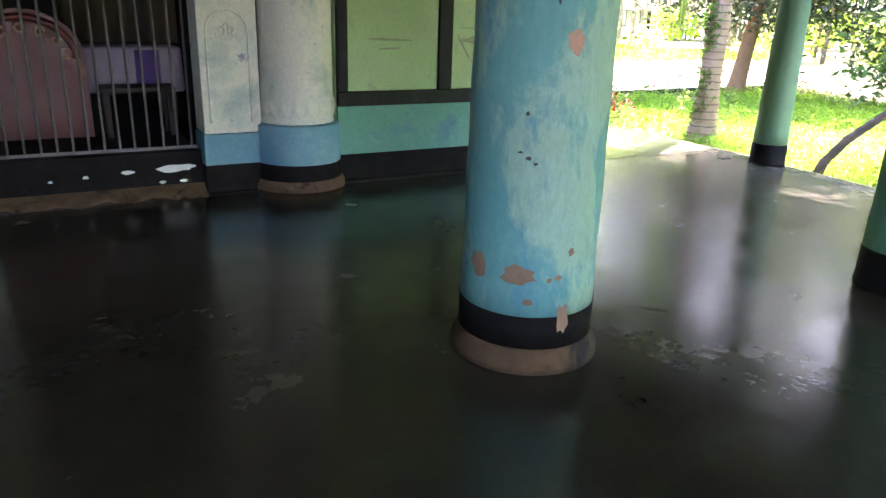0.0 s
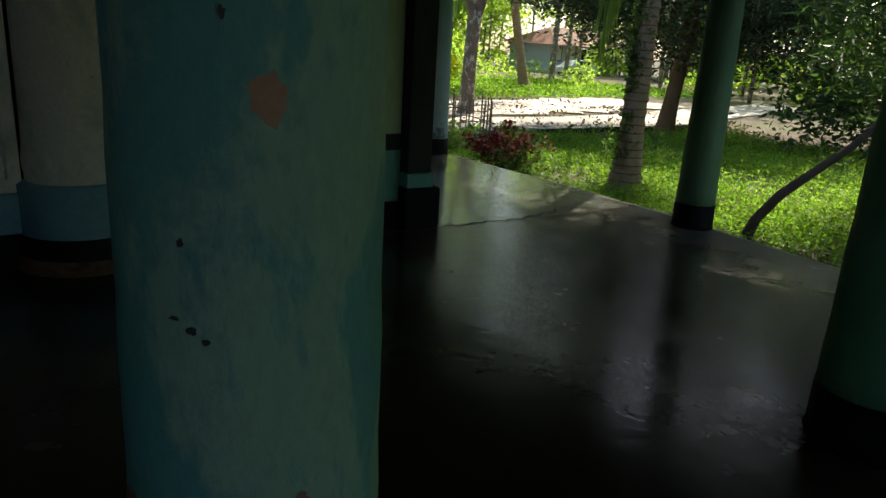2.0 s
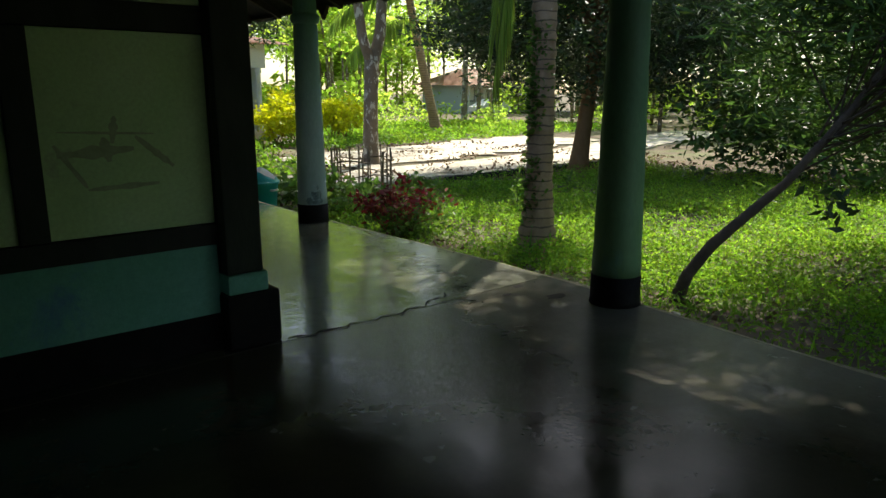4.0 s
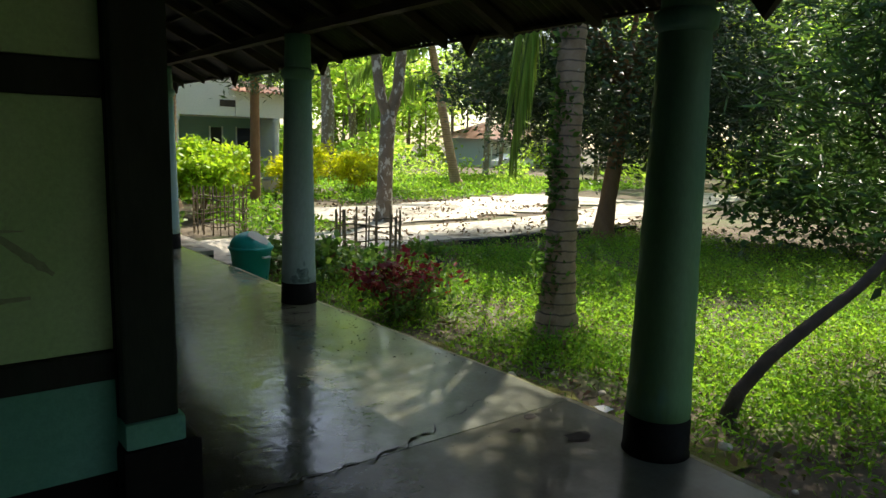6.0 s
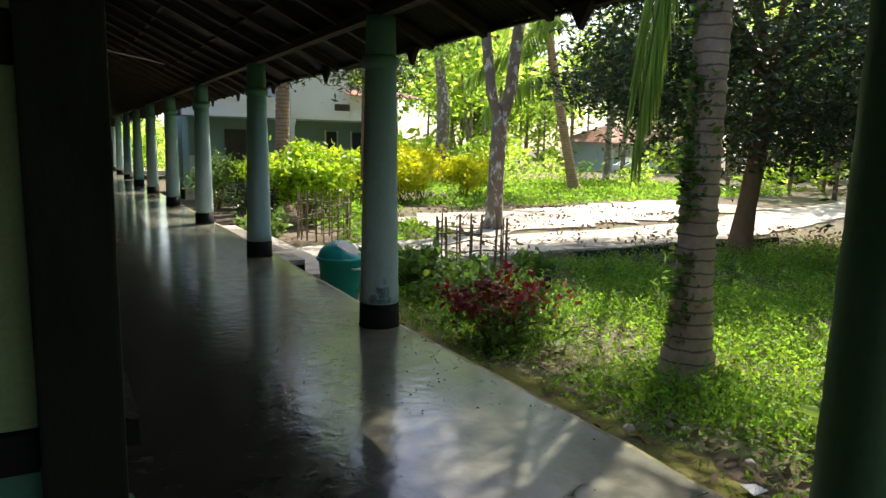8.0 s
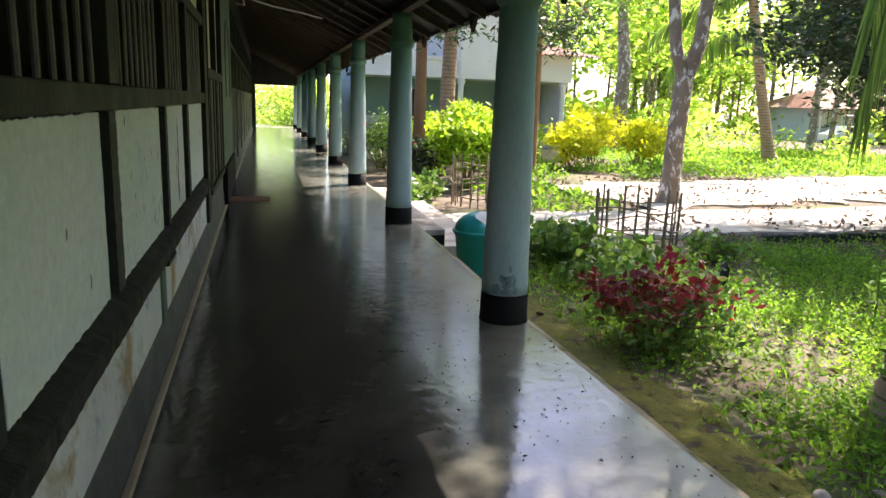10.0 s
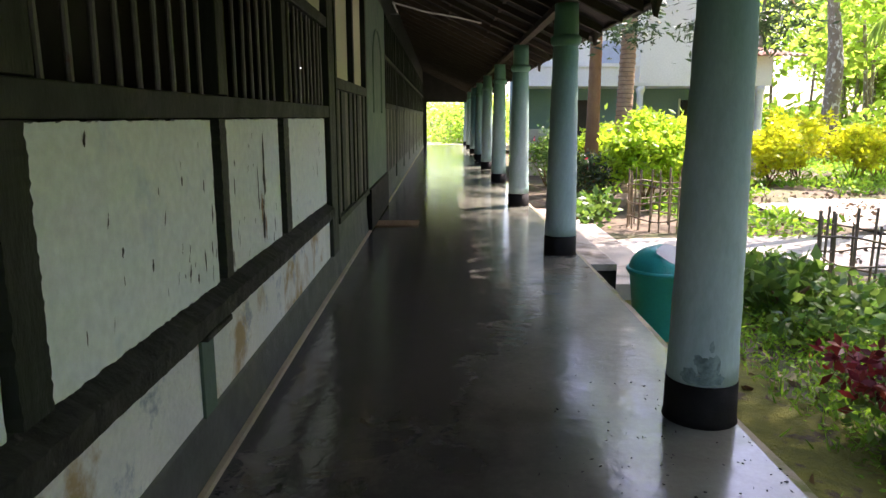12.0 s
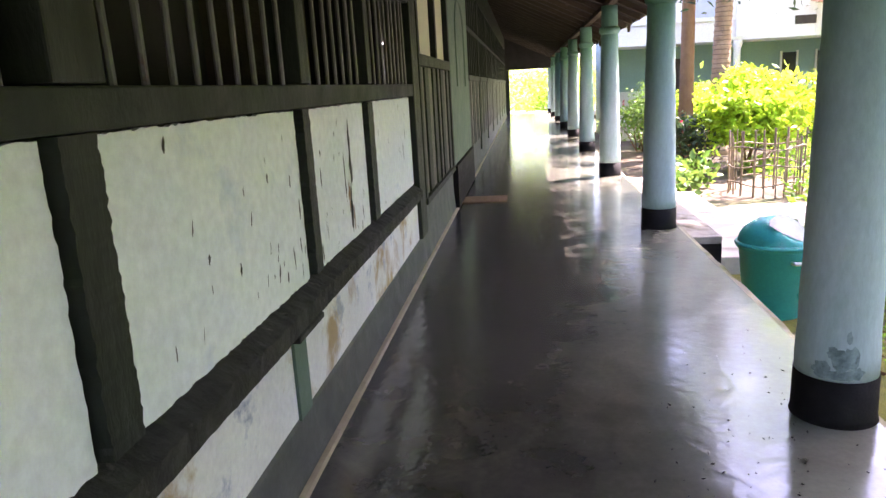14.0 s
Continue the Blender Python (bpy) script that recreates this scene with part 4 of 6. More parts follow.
    for k in range(44):
        y = q.choice((q.uniform(7.6, 8.34), q.uniform(8.55, 9.7), q.uniform(6.8, 8.3), q.uniform(10.1, 11.7)))
        z = 0.62 + 0.75 * q.random() ** 1.5
        flake("chip", y, z, q.uniform(0.004, 0.011), q.uniform(0.02, 0.07), M_MOSSBEAM, "dark chip in the limewash", 0.003 + 0.00006 * k, q.uniform(-0.1, 0.3))
    # broad posts and the boarded doorway
    part("post", box(-0.2, 0.05, 11.84, 12.22, 0.02, 3.41), M_TIMBER, w, "broad dark timber post", bevel=0.012)
    part("door_plinth", box(-0.2, 0.02, 12.225, 15.28, 0.0, 0.3), M_PLINTHDARK, w)
    part("rail", box(-0.1, 0.06, 12.225, 15.28, 1.72, 1.84), M_TIMBER_L, w, "timber rail", bevel=0.008)
    part("rail", box(-0.1, 0.07, 12.225, 15.28, 0.301, 0.37), M_TIMBER_L, w, "timber rail", bevel=0.008)
    for y in (12.24, 13.72, 15.16):
        part("stud", box(-0.1, 0.058, y, y + 0.11, 0.372, 1.718), M_TIMBER_L, w, "timber stud")
        part("stud", box(-0.1, 0.058, y, y + 0.11, 1.842, 3.41), M_TIMBER_L, w, "timber stud")
    for y0, y1 in ((12.36, 13.71), (13.84, 15.15)):
        part("upper_panel", box(-0.04, -0.012, y0, y1, 1.85, 3.4), M_CREAMBOARD, w, "cream upper board")
        part("backing", box(-0.06, -0.03, y0, y1, 0.37, 1.72), M_DARKWOOD, w)
        k = 4
        for i in range(k):
            a = y0 + (y1 - y0) * i / k
            part("board", box(-0.03, 0.03 + 0.012 * (i % 2), a + 0.04, a + (y1 - y0) / k - 0.02, 0.375, 1.715), M_TIMBER_L if i % 2 else M_DARKWOOD, w, "vertical board", bevel=0.005)
    # green pilaster with an arched relief
    part("green_pilaster", box(-0.2, 0.06, 15.3, 18.6, 0.36, 3.41), M_GREENWALL, w, "green plastered pilaster", bevel=0.015)
    part("pilaster_foot", box(-0.2, 0.1, 15.29, 18.62, -0.26, 0.358), M_BLACK, w, "black pilaster foot", bevel=0.01)
    arch = [(0.062, 16.2, 1.5), (0.062, 16.2, 2.3)] + [(0.062, 16.95 - 0.75 * math.cos(math.pi * k / 12), 2.3 + 0.55 * math.sin(math.pi * k / 12)) for k in range(1, 12)] + [(0.062, 17.7, 2.3), (0.062, 17.7, 1.5)]
    part("arch_relief", tube(arch, 0.02, 6), M_GREENWALL, w, "raised arch moulding", True)
    # farther bays
    y = 18.64
    while y < 47.0:
        y1 = min(y + 3.45, 47.4)
        part("post", box(-0.2, 0.045, y, y + 0.2, 0.0, 3.41), M_TIMBER, w, "dark timber post")
        part("plinth", box(-0.2, 0.02, y + 0.203, y1 - 0.003, 0.0, 0.3), M_PLINTHDARK, w)
        part("rail", box(-0.1, 0.06, y + 0.203, y1 - 0.003, 1.6, 1.7), M_TIMBER_L, w, "timber rail")
        part("rail", box(-0.1, 0.05, y + 0.203, y1 - 0.003, 2.55, 2.62), M_TIMBER_L, w, "timber rail")
        part("backing", box(-0.06, -0.03, y + 0.203, y1 - 0.003, 0.301, 1.6), M_DARKWOOD, w)
        k = 6
        step = (y1 - y - 0.2) / k
        for i in range(k):
            a = y + 0.2 + step * i
            part("board", box(-0.03, 0.03, a + 0.06, a + step - 0.04, 0.302, 1.598), M_DARKWOOD if i % 2 else M_TIMBER_L, w, "vertical board")
            for z0, z1 in ((1.703, 2.547), (2.623, 3.4)):
                part("pane", box(-0.04, -0.012, a + 0.05, a + step - 0.05, z0, z1), M_CREAMBOARD, w, "cream panel")
            part("mullion", box(-0.06, 0.035, a - 0.045, a + 0.045, 1.702, 3.4), M_TIMBER_L, w, "timber mullion")
        y = y1
    # rooms behind
    r = thing("class_room", (0, 0, 0), "dim plastered room behind the barred windows", "room", kind="structure")
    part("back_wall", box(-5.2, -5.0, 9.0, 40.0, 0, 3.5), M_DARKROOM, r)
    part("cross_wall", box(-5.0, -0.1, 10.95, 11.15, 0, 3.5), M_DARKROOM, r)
    # Unseen porch walls, added to cut sky light; the gap lights one column.
    part("unseen_south_wall", box(-9.0, -5.1, -3.4, -3.2, 0, 3.84), M_CREAM, r)
    part("unseen_south_wall", box(-3.2, 1.2, -3.4, -3.2, 0, 3.84), M_CREAM, r)
    part("unseen_south_lintel", box(-5.1, -3.2, -3.4, -3.2, 2.5, 3.84), M_CREAM, r)
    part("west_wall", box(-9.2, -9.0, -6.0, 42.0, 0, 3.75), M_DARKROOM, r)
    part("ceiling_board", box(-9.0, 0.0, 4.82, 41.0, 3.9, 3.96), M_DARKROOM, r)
    return w


def rough_beam_z(y0, y1, z0, z1, x1, seed, rough=0.0035):
    """An upright weathered stud with wandering edges."""
    q = random.Random(seed)
    bm = bmesh.new()
    n = 44
    rows = []
    for i in range(n + 1):
        z = z0 + (z1 - z0) * i / n
        a, b = q.uniform(-rough, rough) * 1.6, q.uniform(-rough, rough) * 1.6
        rows.append([bm.verts.new(p) for p in ((-0.02, y0 + a, z), (x1 + q.uniform(-rough, rough) * 0.4, y0 + a + 0.006, z), (x1 + q.uniform(-rough, rough) * 0.4, y1 + b - 0.006, z), (-0.02, y1 + b, z))])
    for a, b in zip(rows, rows[1:]):
        for k in range(4):
            bm.faces.new((a[k], a[(k + 1) % 4], b[(k + 1) % 4], b[k]))
    bm.faces.new(rows[0][::-1])
    bm.faces.new(rows[-1])
    return bm


wall_foot()
long_wall()


def window_bars():
    for i, (y0, y1, n) in enumerate(((5.25, 6.55, 7), (6.8, 8.34, 9), (8.56, 9.82, 7), (10.02, 11.77, 10))):
        g = thing(f"window_{i + 1}", (WALL_AT[0], WALL_AT[1] + WALL_K * y0, WALL_AT[2] + WALL_K * 1.536), "open window barred with grey vertical iron rods", "window", kind="structure")
        for k in range(n):
            y = WALL_K * (y1 - y0) * (k + 0.5) / n
            part("bar", tube([(0.0, y, 0.0), (0.004 * ((k * 7) % 3 - 1), y + 0.006 * ((k * 5) % 4 - 1.5), 0.614)], 0.0105, 8), M_IRON, g)


window_bars()


def door_in_room():
    """Shutters standing open inside the barred windows."""
    for y, a in ((6.64, 30), (8.56, 24)):
        s = thing("window_shutter", (0.06, y, 1.522), "brown wooden window shutter folded open inside", "shutter")
        s.rotation_euler = (0, 0, radians(a))
        part("leaf", box(-0.52, -0.02, -0.015, 0.015, 0, 0.6), M_RAFTER, s, bevel=0.004)
        for z in (0.07, 0.48):
            part("brace", box(-0.5, -0.04, -0.03, -0.0155, z, z + 0.07), M_RAFTER, s)


door_in_room()


# ---- roof ----
def roof_z(x):
    return 2.665 - 0.48 * (x - 2.4)


def roof():
    r = thing("ceiling", (0, 0, 0), "dark underside of an old corrugated tin veranda roof on rough rafters", "ceiling", kind="structure")
    v, f = [], []
    ys = np.arange(-6.4, 41.0, 0.019)
    q = random.Random(12)
    cuts = {}
    for i, y in enumerate(ys):
        wv = 0.009 * math.cos(2 * math.pi * y / 0.076)
        sheet = int(y // 0.7)
        if sheet not in cuts:
            cuts[sheet] = (q.uniform(-0.05, 0.05), q.uniform(-0.006, 0.006))
        cx, cz = cuts[sheet]
        xe = 3.0 + cx
        v += [(-0.1, y, roof_z(-0.1) + wv + cz), (xe, y, roof_z(xe) + wv + cz), (xe, y, roof_z(xe) + wv + cz + 0.004), (-0.1, y, roof_z(-0.1) + wv + cz + 0.004)]
        if i:
            a, b = 4 * i - 4, 4 * i
            f += [(a, b, b + 1, a + 1), (a + 1, b + 1, b + 2, a + 2), (a + 2, b + 2, b + 3, a + 3)]
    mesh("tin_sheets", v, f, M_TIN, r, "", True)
    bm = bmesh.new()
    y = -6.0
    while y < 40.6:
        j = q.uniform(-0.08, 0.08)
        w = q.uniform(0.03, 0.045)
        a, b = 0.02, 2.9
        vv = []
        for x in (a, b):
            for dy in (-w, w):
                for dz in (-0.105, -0.022):
                    vv.append(bm.verts.new((x, y + j + dy, roof_z(x) + dz)))
        for t in ((0, 1, 3, 2), (4, 6, 7, 5), (0, 4, 5, 1), (2, 3, 7, 6), (0, 2, 6, 4), (1, 5, 7, 3)):
            bm.faces.new([vv[k] for k in t])
        y += 0.78
    part("rafters", bm, M_RAFTER, r, "rough brown rafters")
    bm = bmesh.new()
    for x in (0.6, 1.3, 1.95, 2.95):
        add_box(bm, x - 0.02, x + 0.02, -6.2, 40.8, roof_z(x) - 0.034, roof_z(x) - 0.012)
    part("battens", bm, M_RAFTER, r, "thin roof battens")
    bm = bmesh.new()
    y = -5.6
    while y < 40.5:
        zt = roof_z(2.95)
        tv = [bm.verts.new(p) for p in ((2.9, y - 0.11, zt - 0.01), (2.9, y + 0.11, zt - 0.01), (2.9, y, zt - 0.16), (2.94, y - 0.11, zt - 0.03), (2.94, y + 0.11, zt - 0.03), (2.94, y, zt - 0.17))]
        for t in ((0, 1, 2), (5, 4, 3), (0, 3, 4, 1), (1, 4, 5, 2), (2, 5, 3, 0)):
            bm.faces.new([tv[k] for k in t])
        y += 2.35
    part("eave_tabs", bm, M_RAFTER, r, "pointed dark eave boards")
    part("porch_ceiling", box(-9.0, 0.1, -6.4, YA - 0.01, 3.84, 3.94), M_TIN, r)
    b = thing("eave_beam", (COLX, 0, 2.53), "long dark timber beam over the column tops", "beam", kind="structure")
    part("beam", box(-0.05, 0.05, -6.0, 40.6, 0.0, 0.075), M_RAFTER, b)
    e = thing("wall_north", (0, 39.9, 0), "end wall above the far veranda opening", "wall", kind="structure")
    bm = bmesh.new()
    pts = [(0.2, 2.14), (2.62, 2.14), (2.62, roof_z(2.62) - 0.03), (0.2, roof_z(0.2) - 0.03)]
    a = [bm.verts.new((x, -0.1, z)) for x, z in pts]
    c = [bm.verts.new((x, 0.1, z)) for x, z in pts]
    bm.faces.new(a)
    bm.faces.new(c[::-1])
    for i in range(4):
        bm.faces.new((a[i], c[i], c[(i + 1) % 4], a[(i + 1) % 4]))
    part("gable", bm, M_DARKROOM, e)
    part("jamb", box(0.2, 0.4, -0.1, 0.1, 0, 2.135), M_TIMBER_L, e)
    p = thing("conduit_pipe", (0, 0, 0), "thin pale cable conduit hanging along the rafters", "pipe")
    part("run", tube([(0.5, 14.6, 2.93), (0.9, 14.9, 2.86), (1.4, 15.4, 2.84), (1.75, 15.9, 2.83)], 0.012, 6), M_CABLE, p)
    part("run", tube([(0.35, 16.5, 3.05), (0.5, 15.8, 2.95), (0.5, 14.6, 2.93)], 0.01, 6), M_CABLE, p)
    for i in range(4):
        part("clip", box(0.497 + 0.4 * i, 0.503 + 0.4 * i, 14.62 + 0.38 * i, 14.63 + 0.38 * i, 2.84, 3.5 - 0.2 * i), M_RAFTER, p)


roof()


def door_mat():
    m = thing("door_mat", (0.55, 14.2, 0.0), "flat brown jute doormat lying by the wall", "mat")
    bm = box(-0.29, 0.29, -0.22, 0.25, 0.004, 0.018)
    part("weave", bm, M_MAT, m, bevel=0.005)


door_mat()

# ---- garden ----
def thick_trunk(pts, radii, sides=14, ring=0.0, ring_step=0.16):
    """A trunk along points, with raised scars at even steps if ring is given."""
    pts = [Vector(p) for p in pts]
    out, rad = [], []
    for i in range(len(pts) - 1):
        n = max(2, int((pts[i + 1] - pts[i]).length / (ring_step / 3)))
        for k in range(n):
            f = k / n
            out.append(pts[i].lerp(pts[i + 1], f))
            rad.append(radii[i] + (radii[i + 1] - radii[i]) * f)
    out.append(pts[-1])
    rad.append(radii[-1])
    q = random.Random(len(out))
    rad = [r * (1 + (ring if i % 3 == 0 else -ring * 0.4) + q.uniform(-0.02, 0.02)) for i, r in enumerate(rad)]
    return tube(out, rad, sides)


def frond_arrays(base, direction, length, droop, rng, leaflet=0.55, width=0.035, pairs=46, hang=0.9):
    """A palm frond: the rachis's points and its leaflets as long thin leaves."""
    d = Vector(direction).normalized()
    side = d.cross(Vector((0, 0, 1)))
    side = side.normalized() if side.length > 0.05 else Vector((1, 0, 0))
    spine = []
    p = Vector(base)
    for i in range(13):
        spine.append(p.copy())
        d = (d + Vector((0, 0, -droop / 12))).normalized()
        p = p + d * (length / 12)
    pts, head, ln = [], [], []
    for k in range(pairs):
        f = 0.12 + 0.88 * k / pairs
        i = min(11, int(f * 12))
        b = spine[i].lerp(spine[i + 1], f * 12 - i)
        ax = (spine[i + 1] - spine[i]).normalized()
        for s in (-1, 1):
            h = ax * 0.7 + side * s * 0.8 + Vector((0, 0, -hang * (0.6 + 0.4 * f))) + Vector(rng.normal(size=3) * 0.08)
            pts.append(b)
            head.append(h.normalized())
            ln.append(leaflet * (0.55 + 0.9 * math.sin(math.pi * (0.12 + 0.8 * f))) * rng.uniform(0.85, 1.1))
    pts, head, ln = np.array([tuple(v) for v in pts]), np.array([tuple(v) for v in head]), np.array(ln)[:, None]
    sd = np.cross(head, np.array([0, 0, 1.0]) + rng.normal(size=head.shape) * 0.2)
    sd /= np.linalg.norm(sd, axis=1)[:, None]
    drop = np.array([0, 0, -1.0])
    m1, tip = pts + head * ln * 0.5 + drop * ln * 0.04, pts + head * ln * 0.97 + drop * ln * 0.2
    v = np.stack([pts, m1 + sd * width / 2, tip, m1 - sd * width / 2], 1).reshape(-1, 3)
    q = np.arange(len(pts))[:, None] * 4
    return spine, v, np.concatenate([q + [0, 1, 2], q + [0, 2, 3]], 1).reshape(-1, 3)


def add_frond(parent, base, direction, length, droop, rng, leaflet=0.55, width=0.035, pairs=46, hang=0.9):
    spine, v, f = frond_arrays(base, direction, length, droop, rng, leaflet, width, pairs, hang)
    fr = mesh("frond", v, f, M_FROND, parent)
    part("rachis", tube(spine, [0.022 - 0.0014 * i for i in range(13)], 6), M_LEAFMID, fr)


def palm_tree(at, lean, height, r, label, fronds, seed, vine=False, special=()):
    rng = np.random.default_rng(seed)
    t = thing("palm_tree", at, label, "palm tree")
    lx, ly = lean
    pts = [(0, 0, -0.1), (0, 0, 0.1), (0.05 * lx, 0.05 * ly, 0.38), (0.12 * lx, 0.12 * ly, height * 0.11), (0.27 * lx, 0.27 * ly, height * 0.25), (0.57 * lx, 0.57 * ly, height * 0.55), (lx, ly, height)]
    part("trunk", thick_trunk(pts, [r * 2.5, r * 2.15, r * 1.6, r * 1.32, r * 1.22, r * 1.08, r * 0.9], 20, 0.06, 0.17), M_PALMBARK, t, "", True)
    top = Vector((lx, ly, height))
    for k in range(fronds):
        a = 6.2832 * k / fronds + rng.uniform(-0.2, 0.2)
        e = rng.uniform(-0.1, 0.9)
        add_frond(t, top, (math.cos(a), math.sin(a), e), rng.uniform(2.6, 3.4) * (1 if vine else 1.5), rng.uniform(1.2, 2.0), rng, 0.6 if vine else 0.95, 0.045 if vine else 0.09, 42)
    for base, d, ln, dr in special:
        add_frond(t, base, d, ln, dr, rng, 0.65, 0.03, 60, 2.6) if vine else add_frond(t, base, d, ln, dr, rng, 1.0, 0.1, 46, 1.0)
    if vine:
        n = 800
        z = rng.uniform(0.25, 4.2, n)
        a = rng.normal(3.35, 0.5, n)
        keep = noise_mask(z, a)
        z, a = z[keep], a[keep]
        f = z / height
        rr = r * (1.12 - 0.25 * f) + 0.005
        p = np.stack([lx * f + rr * np.cos(a), ly * f + rr * np.sin(a), z], 1)
        leaves("vine", p, 0.08, M_LEAFMID, t, 0.6, 0.2, seed, "small creeper leaves clinging to the bark", np.stack([np.cos(a), np.sin(a), 0 * a], 1) * 0.8)
        q = rng.uniform(-1, 1, (60, 3)) * [0.3, 0.3, 0] + [0, -0.1, 0.02]
        leaves("foot_grass", q, 0.3, M_LEAFMID, t, 0.12, 0.9, seed, "long grassy leaves at the foot")
    return t


def noise_mask(z, a):
    return np.array([noise.noise((zz * 1.6, aa * 0.8, 3.3)) > -0.12 for zz, aa in zip(z, a)])


palm_tree((4.79, 6.8, GROUND - 0.03), (0.42, 0.32), 8.2, 0.125, "tall coconut palm with ringed trunk and creeper leaves on the lawn", 7, 3, True,
          (((-0.08, 0.16, 4.7), (-0.16, 0.12, -0.9), 2.5, 0.8), ((-0.02, 0.2, 5.2), (-0.05, 0.25, -0.9), 2.6, 0.8)))
palm_tree((20.6, 27.8, GROUND), (-2.7, -0.3), 9.5, 0.17, "leaning coconut palm with arching fronds beyond the yard", 9, 5, False,
          (((-0.9, -0.2, 5.2), (-1, -0.1, 0.15), 5.0, 1.0), ((-1.1, -0.2, 6.4), (-1, 0.3, 0.3), 4.8, 1.2), ((-0.9, -0.2, 6.0), (0.9, -0.3, 0.3), 4.2, 1.4), ((-1.0, -0.2, 7.2), (-0.9, -0.5, 0.5), 4.8, 1.5)))


def crown_tree(name, at, trunk, crown, leaf, mats, label, seed, category="tree", limbs=10, aspect=0.42, up=0.1):
    """trunk: list of (points, radii); crown: list of (centre, radii, clumps, leaves each, spread)."""
    rng = np.random.default_rng(seed)
    t = thing(name, at, label, category)
    for pts, radii in trunk[:1]:
        part("trunk", thick_trunk(pts, radii, 14, 0.012), mats[0], t, "", True)
    for pts, radii in trunk[1:]:
        part("limb", thick_trunk(pts, radii, 12, 0.012), mats[0], t, "", True)
    allp = []
    centres = []
    for c, r, n, per, s in crown:
        p, cc = clumps(rng, np.array(c), np.array(r), n, per, s)
        allp.append(p)
        centres.append(cc)
    allp, centres = np.concatenate(allp), np.concatenate(centres)
    top = trunk[-1][0][-1]
    pick = centres[rng.choice(len(centres), min(limbs, len(centres)), False)]
    part("branchwork", branches(top, [tuple(c) for c in pick], trunk[-1][1][-1] * 0.6, rng), mats[0], t, "", True)
    leaves("crown", allp, leaf, mats[1], t, aspect, up, seed)
    return t


# Crown lobes at z 7.0 and 7.4 are added to dim reflections and shade the yard.
crown_tree("forked_tree", (9.3, 17.0, GROUND), [([(0, 0, -0.1), (0.02, 0, 0.3), (0.05, 0, 1.5), (0.12, 0, 2.75)], [0.3, 0.22, 0.19, 0.2]),
           ([(0.1, 0, 2.65), (-0.15, 0, 3.3), (-0.3, 0.0, 4.3), (-0.5, 0.1, 6.2), (-0.4, -0.3, 11.0)], [0.14, 0.13, 0.12, 0.1, 0.06]),
           ([(0.14, 0, 2.65), (0.4, 0, 3.4), (0.5, 0.0, 4.4), (0.9, 0.1, 6.6), (0.8, -0.4, 11.6)], [0.16, 0.15, 0.14, 0.11, 0.06])],
           # The lobe at z 12.9 is unseen, added to shade the veranda floor.
           [((0.5, -0.6, 12.9), (3.2, 5.2, 1.1), 420, 70, 0.42), ((1.4, -1.0, 7.0), (3.0, 3.5, 1.3), 110, 70, 0.42), ((-1.8, 0.6, 4.6), (1.3, 1.0, 0.7), 22, 40, 0.3), ((4.8, 4.4, 7.4), (3.4, 3.2, 1.1), 64, 60, 0.4)], 0.15, (M_BARK, M_LEAFMID),
           "forked garden tree with lichen-spotted pale bark beside the yard", 11)
# Crown lobes at z 8.6 to 9.5 are unseen, added to shade floor and lawn.
crown_tree("mango_tree", (12.05, 12.1, GROUND - 0.05), [([(0, 0, -0.1), (0.05, 0, 0.3), (0.2, 0.03, 1.0), (0.45, 0.05, 2.2), (0.7, 0.1, 3.6)], [0.34, 0.24, 0.19, 0.18, 0.15])],
           [((1.3, 0.4, 4.5), (4.4, 4.0, 2.9), 480, 80, 0.45), ((-3.7, 0.5, 9.4), (1.5, 3.3, 0.8), 130, 90, 0.4), ((3.2, 1.0, 8.6), (3.6, 3.8, 1.6), 130, 70, 0.42), ((-4.1, -5.5, 9.5), (2.3, 2.1, 0.6), 80, 70, 0.34), ((-3.6, -2.4, 9.3), (3.0, 2.6, 0.7), 74, 75, 0.34), ((2.4, -1.8, 2.7), (2.6, 2.0, 1.2), 80, 70, 0.4), ((-1.2, 1.6, 3.6), (1.8, 1.8, 1.0), 70, 70, 0.35)], 0.17,
           (M_BROWNBARK, M_LEAFDARK), "broad dark-leaved mango tree with a slanting orange-brown trunk", 12, aspect=0.34, limbs=22)


